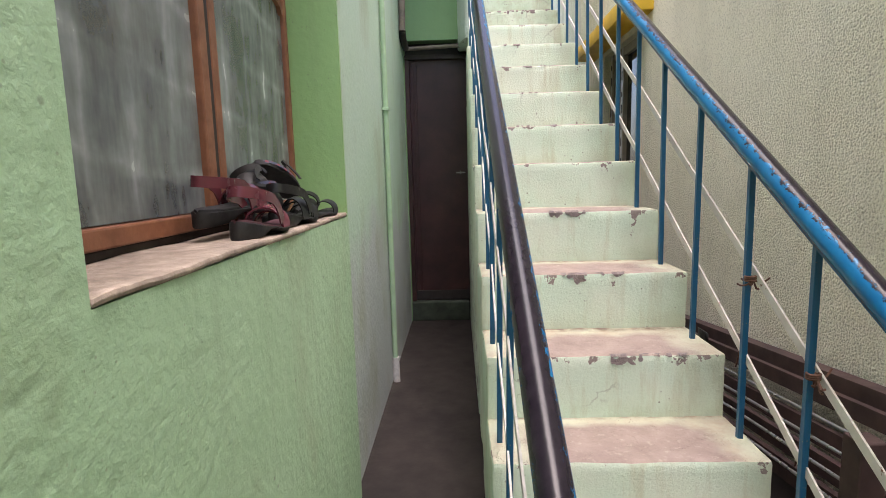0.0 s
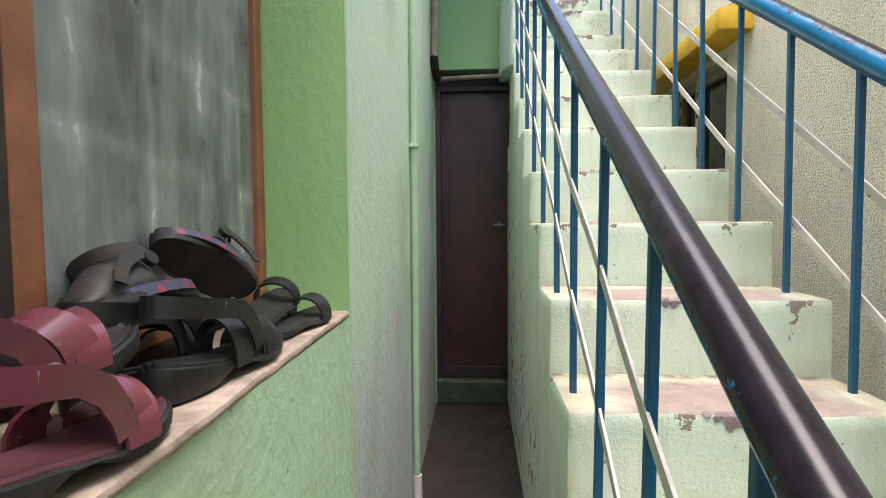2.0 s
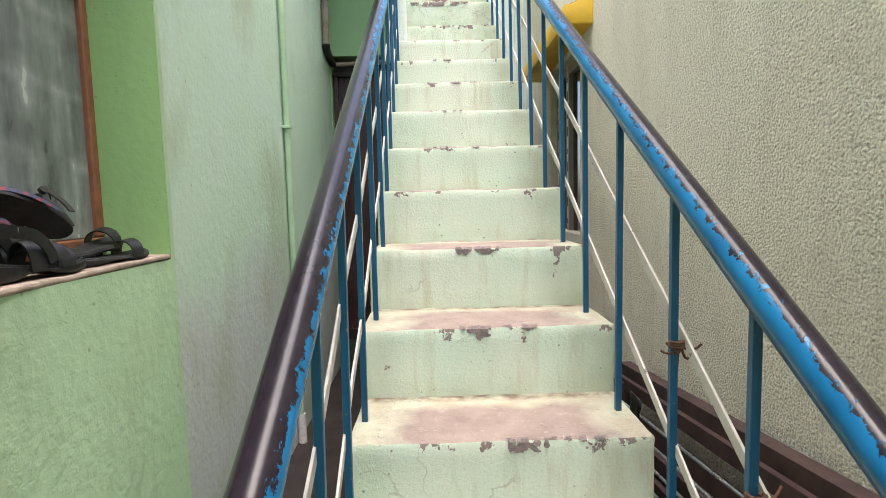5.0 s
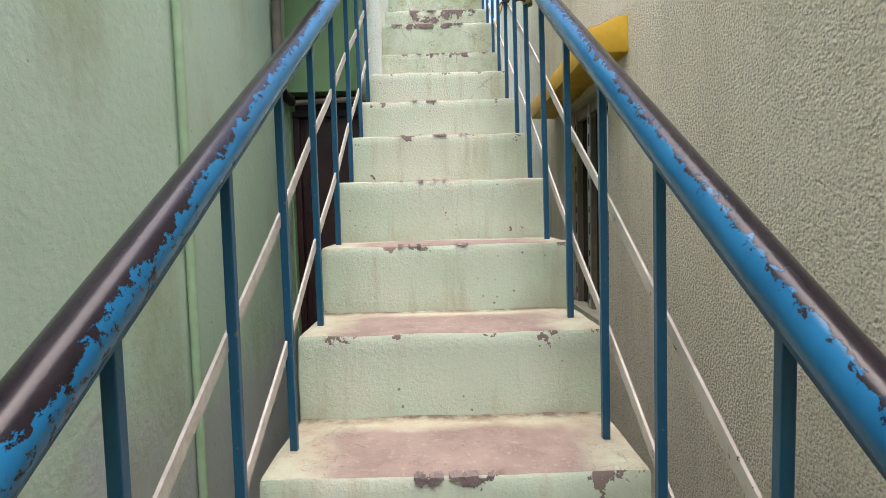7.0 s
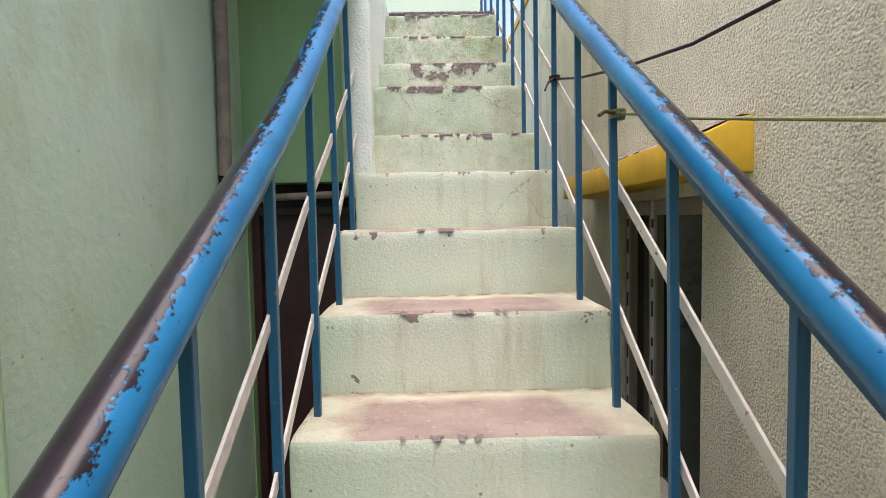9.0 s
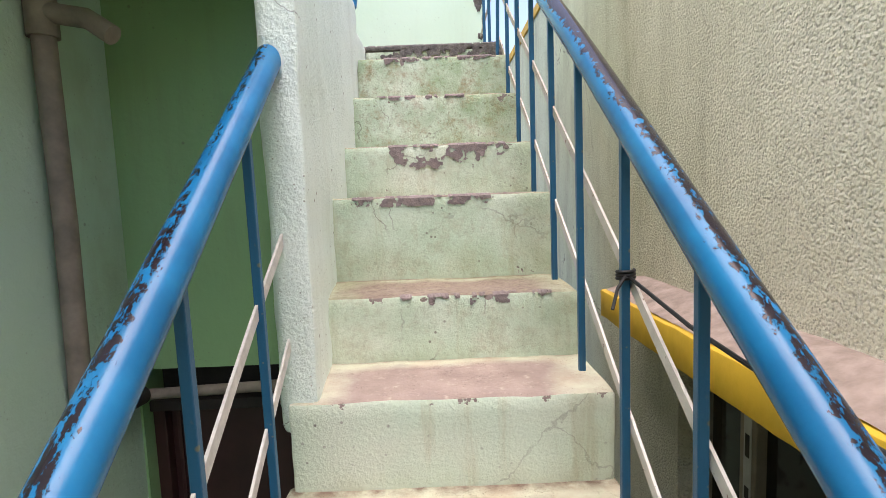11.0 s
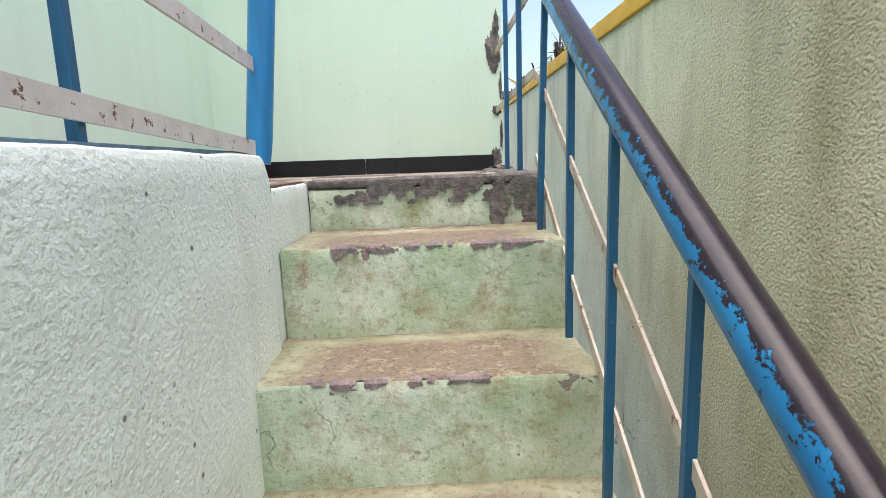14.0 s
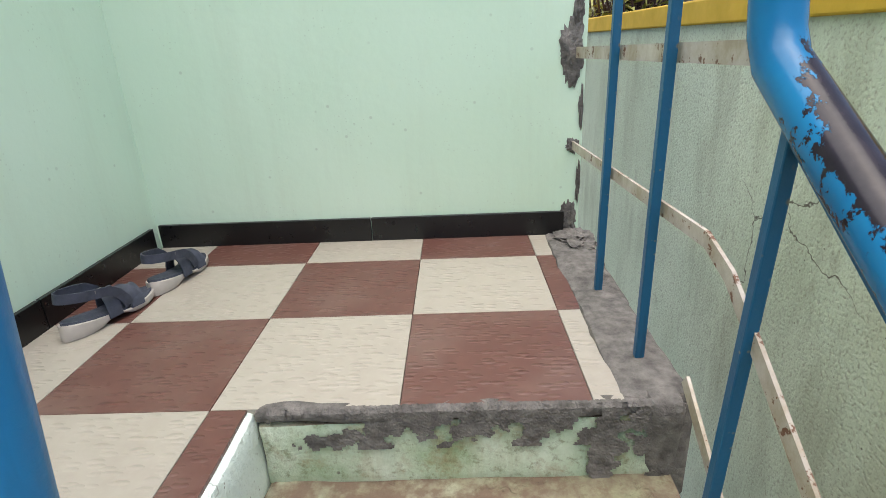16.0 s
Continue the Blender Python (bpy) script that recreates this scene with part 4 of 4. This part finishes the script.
def clog(label, length, at):
    t = thing("clog", label, "clog", "footwear on the sill", at=at)
    smooth(part("sole", sole_mesh(length, 0.022, 0.018, 1.0, 0.9), M_RUBBER, t))
    bm = bmesh.new()
    rings = []
    for k in range(11):
        s = k / 10
        w = 0.036 * math.cos(s * 1.35) ** 0.5
        h = 0.045 * (1 - s ** 2.2) + 0.006
        y = length * (0.02 + 0.46 * s)
        rings.append([bm.verts.new((-w * math.cos(math.pi * i / 12), y, 0.016 + h * math.sin(math.pi * i / 12))) for i in range(13)])
    for a, b in zip(rings, rings[1:]):
        for i in range(12):
            bm.faces.new((a[i], a[i + 1], b[i + 1], b[i]))
    upper = part("upper", bm, M_CLOG, t)
    smooth(upper)
    mod = upper.modifiers.new("thick", "SOLIDIFY")
    mod.thickness = 0.004
    part("heel_strap", ankle_strap(0.0, 0.038, 0.024, 0.03, -length * 0.22, 0.014), M_CLOG, t)
    band = []
    for k in range(25):
        a = math.pi * 2 * k / 24
        band.append((0.0365 * math.sin(a), length * 0.49 * math.cos(a), 0.013))
    part("printed_band", strip(band, 0.012, 0.002, UPZ), M_PRINT, t, "blue and red printed band")
    for sx in (-1, 1):
        smooth(part("rivet", tube([(sx * 0.034, 0.0, 0.045), (sx * 0.041, 0.0, 0.045)], 0.008, 14), M_RUBBER, t))
    return t


S = WZ0 + 0.002
sandal("sandal", "maroon strappy wedge sandal with a dark grey sole", 0.20, 0.034, 0.014, M_RUBBER, M_MAROON_IN, M_MAROON, pose(-0.371, 1.085, S, 0, 0, -5), 2)
sandal("sandal", "glossy maroon sandal resting on the other shoes", 0.25, 0.03, 0.018, M_RUBBER, M_RUBBER, M_MAROON, pose(-0.430, 1.105, S + 0.036, 6, 4, -7), 2)
sandal("sandal", "black wedge sandal with crossed straps", 0.24, 0.036, 0.014, M_BLACKSHOE, M_BLACKSHOE, M_BLACKSHOE, pose(-0.380, 1.328, S, 0, 0, -5), 3)
sandal("sandal", "black wedge sandal lying under the pile", 0.23, 0.034, 0.014, M_BLACKSHOE, M_BLACKSHOE, M_BLACKSHOE, pose(-0.452, 1.30, S, 0, 0, 5), 2)
sandal("sandal", "dark flat sandal with a thong strap", 0.22, 0.014, 0.010, M_RUBBER, M_RUBBER, M_BLACKSHOE, pose(-0.382, 1.555, S, 0, 0, -8), 1, False)
sandal("sandal", "black slip-on sandal with one broad strap", 0.22, 0.014, 0.012, M_RUBBER, M_RUBBER, M_BLACKSHOE, pose(-0.425, 1.565, S + 0.018, 5, 4, 8), 1, False)
clog("dark rubber clog tilted on its side against the glass", 0.17, pose(-0.442, 1.29, S + 0.068, 0, 32, 176))
clog("dark rubber clog propped upright with its sole showing", 0.16, pose(-0.45, 1.435, S + 0.098, -40, -38, 0))
LS = LANDING + 0.001
sandal("sandal", "blue-grey strapped sandal with a cream sole", 0.215, 0.036, 0.016, M_CREAM, M_NAVY, M_NAVY, pose(-0.317, 5.775, LS, 0, 0, -18), 3, True, "pair on the landing")
sandal("sandal", "blue-grey strapped sandal with a cream sole", 0.215, 0.036, 0.016, M_CREAM, M_NAVY, M_NAVY, pose(-0.265, 5.973, LS, 0, 0, -8), 3, True, "pair on the landing")


# ---- wires and ropes ----
def sag(a, b, drop, n=16):
    a, b = Vector(a), Vector(b)
    return [a.lerp(b, k / n) - Vector((0, 0, drop * 4 * (k / n) * (1 - k / n))) for k in range(n + 1)]


def coil(x, y, z, r, turns, pitch, thick=0.0):
    return [(x + r * math.cos(a), y + r * math.sin(a), z + pitch * a) for a in [2 * math.pi * turns * k / (turns * 12) for k in range(turns * 12 + 1)]]


wire = thing("cable", "thin black cable tied to a railing post", "cable")
smooth(part("cable_run", tube([(0.742, 3.68, 2.482), (0.765, 3.5, 2.437), (0.80, 3.25, 2.395), (0.835, 3.0, 2.366), (0.875, 2.77, 2.368), (0.925, 2.5, 2.385), (1.0, 2.15, 2.42), (1.19, 1.4, 2.5)], 0.0035, 8), M_BLACKSHOE, wire))
smooth(part("knot", tube(coil(0.741, 3.685, 2.474, 0.0145, 3, 0.0009), 0.0032, 8), M_BLACKSHOE, wire))
smooth(part("loose_end", tube([(0.735, 3.67, 2.482), (0.715, 3.65, 2.465), (0.70, 3.63, 2.435)], 0.003, 8), M_BLACKSHOE, wire))
rope = thing("rope", "pale green twisted rope tied to a railing post", "rope")
smooth(part("rope_run", tube([(0.748, 3.135, 2.27), (0.768, 2.84, 2.205), (0.79, 2.5, 2.14), (0.812, 2.1, 2.06), (0.835, 1.75, 2.0), (1.0, 1.3, 1.95), (1.19, 0.9, 1.93)], 0.0028, 8), M_ROPE, rope))
smooth(part("knot", tube(coil(0.748, 3.143, 2.262, 0.014, 3, 0.0008), 0.004, 8), M_ROPE, rope))
smooth(part("loose_end", tube([(0.738, 3.13, 2.27), (0.715, 3.12, 2.272), (0.70, 3.11, 2.262)], 0.004, 8), M_CORD, rope))
for n, (ky, kz) in enumerate(((1.455, 0.936), (1.19, 0.772))):
    cord = thing("cord", "frayed brown cord knotted round the railing", "cord", "cords on the railing")
    smooth(part("knot", tube(coil(0.772, ky, kz - 0.006, 0.0125, 3, 0.0007), 0.0035, 8), M_CORD, cord))
    rng = random.Random(n + 3)
    for q in range(5):
        a = (0.775, ky - 0.01, kz)
        b = (0.775 + rng.uniform(-0.03, 0.05), ky + rng.uniform(-0.06, 0.03), kz + rng.uniform(-0.03, 0.025))
        smooth(part("strand", tube(sag(a, b, 0.01, 6), 0.0025, 6), M_CORD, cord))
    smooth(part("strand", tube(sag((0.775, ky, kz - 0.006), (0.83 + 0.02 * n, ky + 0.16, kz - 0.3), 0.03, 10), 0.0022, 6), M_CORD, cord))

# ---- stored timber between the stairs and the party wall ----
cot = thing("bed_frame", "old dark wooden bed frame with steel rods, leaning by the wall", "bed frame")


def beam(a, b, w, h, material, name, label=""):
    return part(name, strip([a, b], h, w, UPZ), material, cot, label)


beam((1.14, 2.75, 0.462), (1.14, 0.6, 0.688), 0.05, 0.055, M_OLDWOOD, "side_rail")
beam((1.10, 2.72, 0.422), (1.10, 0.6, 0.645), 0.02, 0.05, M_OLDWOOD, "side_rail")
for n in range(4):
    d = 0.055 * n
    smooth(part("rod", tube([(1.02 - 0.02 * n, 2.5, 0.42 - d), (1.02 - 0.02 * n, 0.6, 0.61 - d)], 0.005, 10), M_STEEL, cot, "bright steel rod"))
for n in range(3):
    part("plank", strip([(1.10 - 0.03 * n, 2.6, 0.24 - 0.07 * n + 0.07), (1.10 - 0.03 * n, 0.6, 0.45 - 0.07 * n + 0.07)], 0.065, 0.02, UPZ), M_OLDWOOD, cot)
part("leg", box(0.88, 0.94, 1.18, 1.24, FLOOR, 0.62, 0.004), M_OLDWOOD, cot)
part("leg", box(1.06, 1.12, 2.62, 2.68, FLOOR, 0.44, 0.004), M_OLDWOOD, cot)
bm = bmesh.new()
g = [[bm.verts.new((0.86 + 0.012 * noise.noise(Vector((i, j, 7))), 1.93 - 0.018 * i + 0.012 * noise.noise(Vector((j * 0.7, i, 1))), 0.665 - 0.022 * j)) for j in range(9)] for i in range(5)]
for i in range(4):
    for j in range(8):
        bm.faces.new((g[i][j], g[i + 1][j], g[i + 1][j + 1], g[i][j + 1]))
rg = smooth(part("cloth_strip", bm, M_BLACKSHOE, cot, "black cloth strip"))
rg.modifiers.new("thick", "SOLIDIFY").thickness = 0.004

# ---- beyond the party wall ----
tank = thing("water_tank", "dark ribbed plastic water tank behind the boundary wall", "water tank")
bm = bmesh.new()
rings = []
for k in range(26):
    z = 2.6 + 1.9 * k / 25
    r = 0.55 + (0.018 if (k // 2) % 2 else 0.0)
    if k > 22:
        r -= 0.16 * (k - 22)
    rings.append([bm.verts.new((2.15 + r * math.cos(2 * math.pi * i / 36), 7.6 + r * math.sin(2 * math.pi * i / 36), z)) for i in range(36)])
for a, b in zip(rings, rings[1:]):
    for i in range(36):
        bm.faces.new((a[i], a[(i + 1) % 36], b[(i + 1) % 36], b[i]))
bm.faces.new(rings[-1])
smooth(part("drum", bm, M_TANK, tank))
part("stand", box(1.65, 2.65, 7.1, 8.1, FLOOR, 2.6), M_STUCCO, tank)
house = thing("house", "cream painted neighbouring house beyond the plants", "house")
part("wall", box(1.0, 6.0, 12.5, 13.0, FLOOR, 4.35), M_CREAMWALL, house)
part("roof", box(0.9, 6.1, 12.3, 13.2, 4.35, 4.45, 0.01), M_CEMENT, house)


def shrub(name, label, cx, cy, cz, spread, n, seed, material):
    t = thing(name, label, "shrub")
    rng = random.Random(seed)
    st = bmesh.new()
    lv = bmesh.new()
    for k in range(n):
        a, rad = rng.uniform(0, 6.28), rng.uniform(0.0, 1.0)
        base = Vector((cx + 0.15 * rng.uniform(-1, 1), cy + 0.15 * rng.uniform(-1, 1), cz))
        tip = Vector((cx + spread * rad * math.cos(a), cy + spread * rad * math.sin(a), cz + rng.uniform(0.75, 1.45) * (1.1 - 0.35 * rad)))
        if k % 9 == 0:
            s = tube([base, base.lerp(tip, 0.5) + Vector((0, 0, 0.1)), tip], 0.008, 5)
            me = bpy.data.meshes.new("stem")
            s.to_mesh(me)
            s.free()
            st.from_mesh(me)
            bpy.data.meshes.remove(me)
        d = Vector((rng.uniform(-1, 1), rng.uniform(-1, 1), rng.uniform(-0.3, 0.9))).normalized()
        side = d.cross(Vector((rng.uniform(-1, 1), rng.uniform(-1, 1), 1))).normalized()
        ln, w = rng.uniform(0.12, 0.26), rng.uniform(0.008, 0.016)
        p = base.lerp(tip, rng.uniform(0.35, 1.0))
        v = [lv.verts.new(q) for q in (p, p + d * ln * 0.4 + side * w, p + d * ln - Vector((0, 0, 0.04)), p + d * ln * 0.4 - side * w)]
        lv.faces.new(v)
    part("stem", st, M_OLDWOOD, t)
    part("leaves", lv, material, t)
    return t


shrub("shrub", "yellow-green bushy plant with narrow leaves over the wall", 1.75, 9.0, 3.0, 0.55, 2600, 5, M_LEAF)
shrub("shrub", "green bushy plant with narrow leaves over the wall", 2.3, 10.0, 3.0, 0.8, 2200, 9, M_LEAF)


# ---- bare patches where the paint has broken off the steps ----
def bare_patch(k, x0, x1, drop, seed, cut=0.5, dy=0.0, material=None):
    """Broken paint along the front edge of step k: an uneven film of bare cement."""
    y, z = nosing(k)
    y += dy
    bm = bmesh.new()
    c = 0.003
    n, m = int((x1 - x0) / c), int(drop / c)
    vs = {}

    def vert(i, j):
        if (i, j) not in vs:
            yy = y - 0.0032 if j > 1 else y - 0.0032 + 0.005 * (2 - j)
            zz = z - 0.001 - c * (j - 1) if j > 1 else z + 0.0032 - 0.0016 * j
            q = noise.noise_vector(Vector((i * 0.9, j * 0.9, seed))) * c * 0.75
            vs[(i, j)] = bm.verts.new((x0 + i * c + q.x, yy + q.y * 0.5, zz + q.z))
        return vs[(i, j)]

    for i in range(n):
        for j in range(m):
            e = min(i, n - i) / n * 2
            f = 0.5 + 0.55 * noise.noise(Vector((i * 0.06 + seed * 7, j * 0.067, seed))) + 0.3 * noise.noise(Vector((i * 0.18, j * 0.2, seed + 4)))
            if f * (0.45 + 0.55 * min(1.0, e * 2.5)) > cut * (0.85 + 0.62 * j / m):
                bm.faces.new((vert(i, j), vert(i + 1, j), vert(i + 1, j + 1), vert(i, j + 1)))
    return part("bare_patch", bm, material or M_BARE, stairs)


for k, x0, x1, drop, seed, cut in ((2, 0.34, 0.60, 0.045, 1, 0.5), (3, 0.33, 0.56, 0.03, 2, 0.52), (1, 0.4, 0.7, 0.03, 11, 0.55), (5, 0.2, 0.6, 0.012, 3, 0.58), (6, 0.2, 0.55, 0.014, 4, 0.58), (7, 0.2, 0.6, 0.013, 5, 0.56), (8, 0.28, 0.5, 0.016, 6, 0.55),
                                   (10, 0.3, 0.73, 0.03, 7, 0.52), (11, 0.12, 0.7, 0.03, 8, 0.42), (12, 0.22, 0.68, 0.085, 9, 0.42), (13, 0.15, 0.6, 0.02, 10, 0.52), (14, 0.13, 0.72, 0.022, 13, 0.52), (14, 0.60, 0.68, 0.04, 14, 0.42), (14, 0.21, 0.27, 0.035, 17, 0.42)):
    bare_patch(k, x0, x1, drop, seed, cut)
bare_patch(15, 0.11, 0.70, 0.075, 21, 0.36, -0.008, M_CEMENT)
bare_patch(15, 0.60, 0.745, 0.15, 22, 0.38, -0.0085, M_CEMENT)
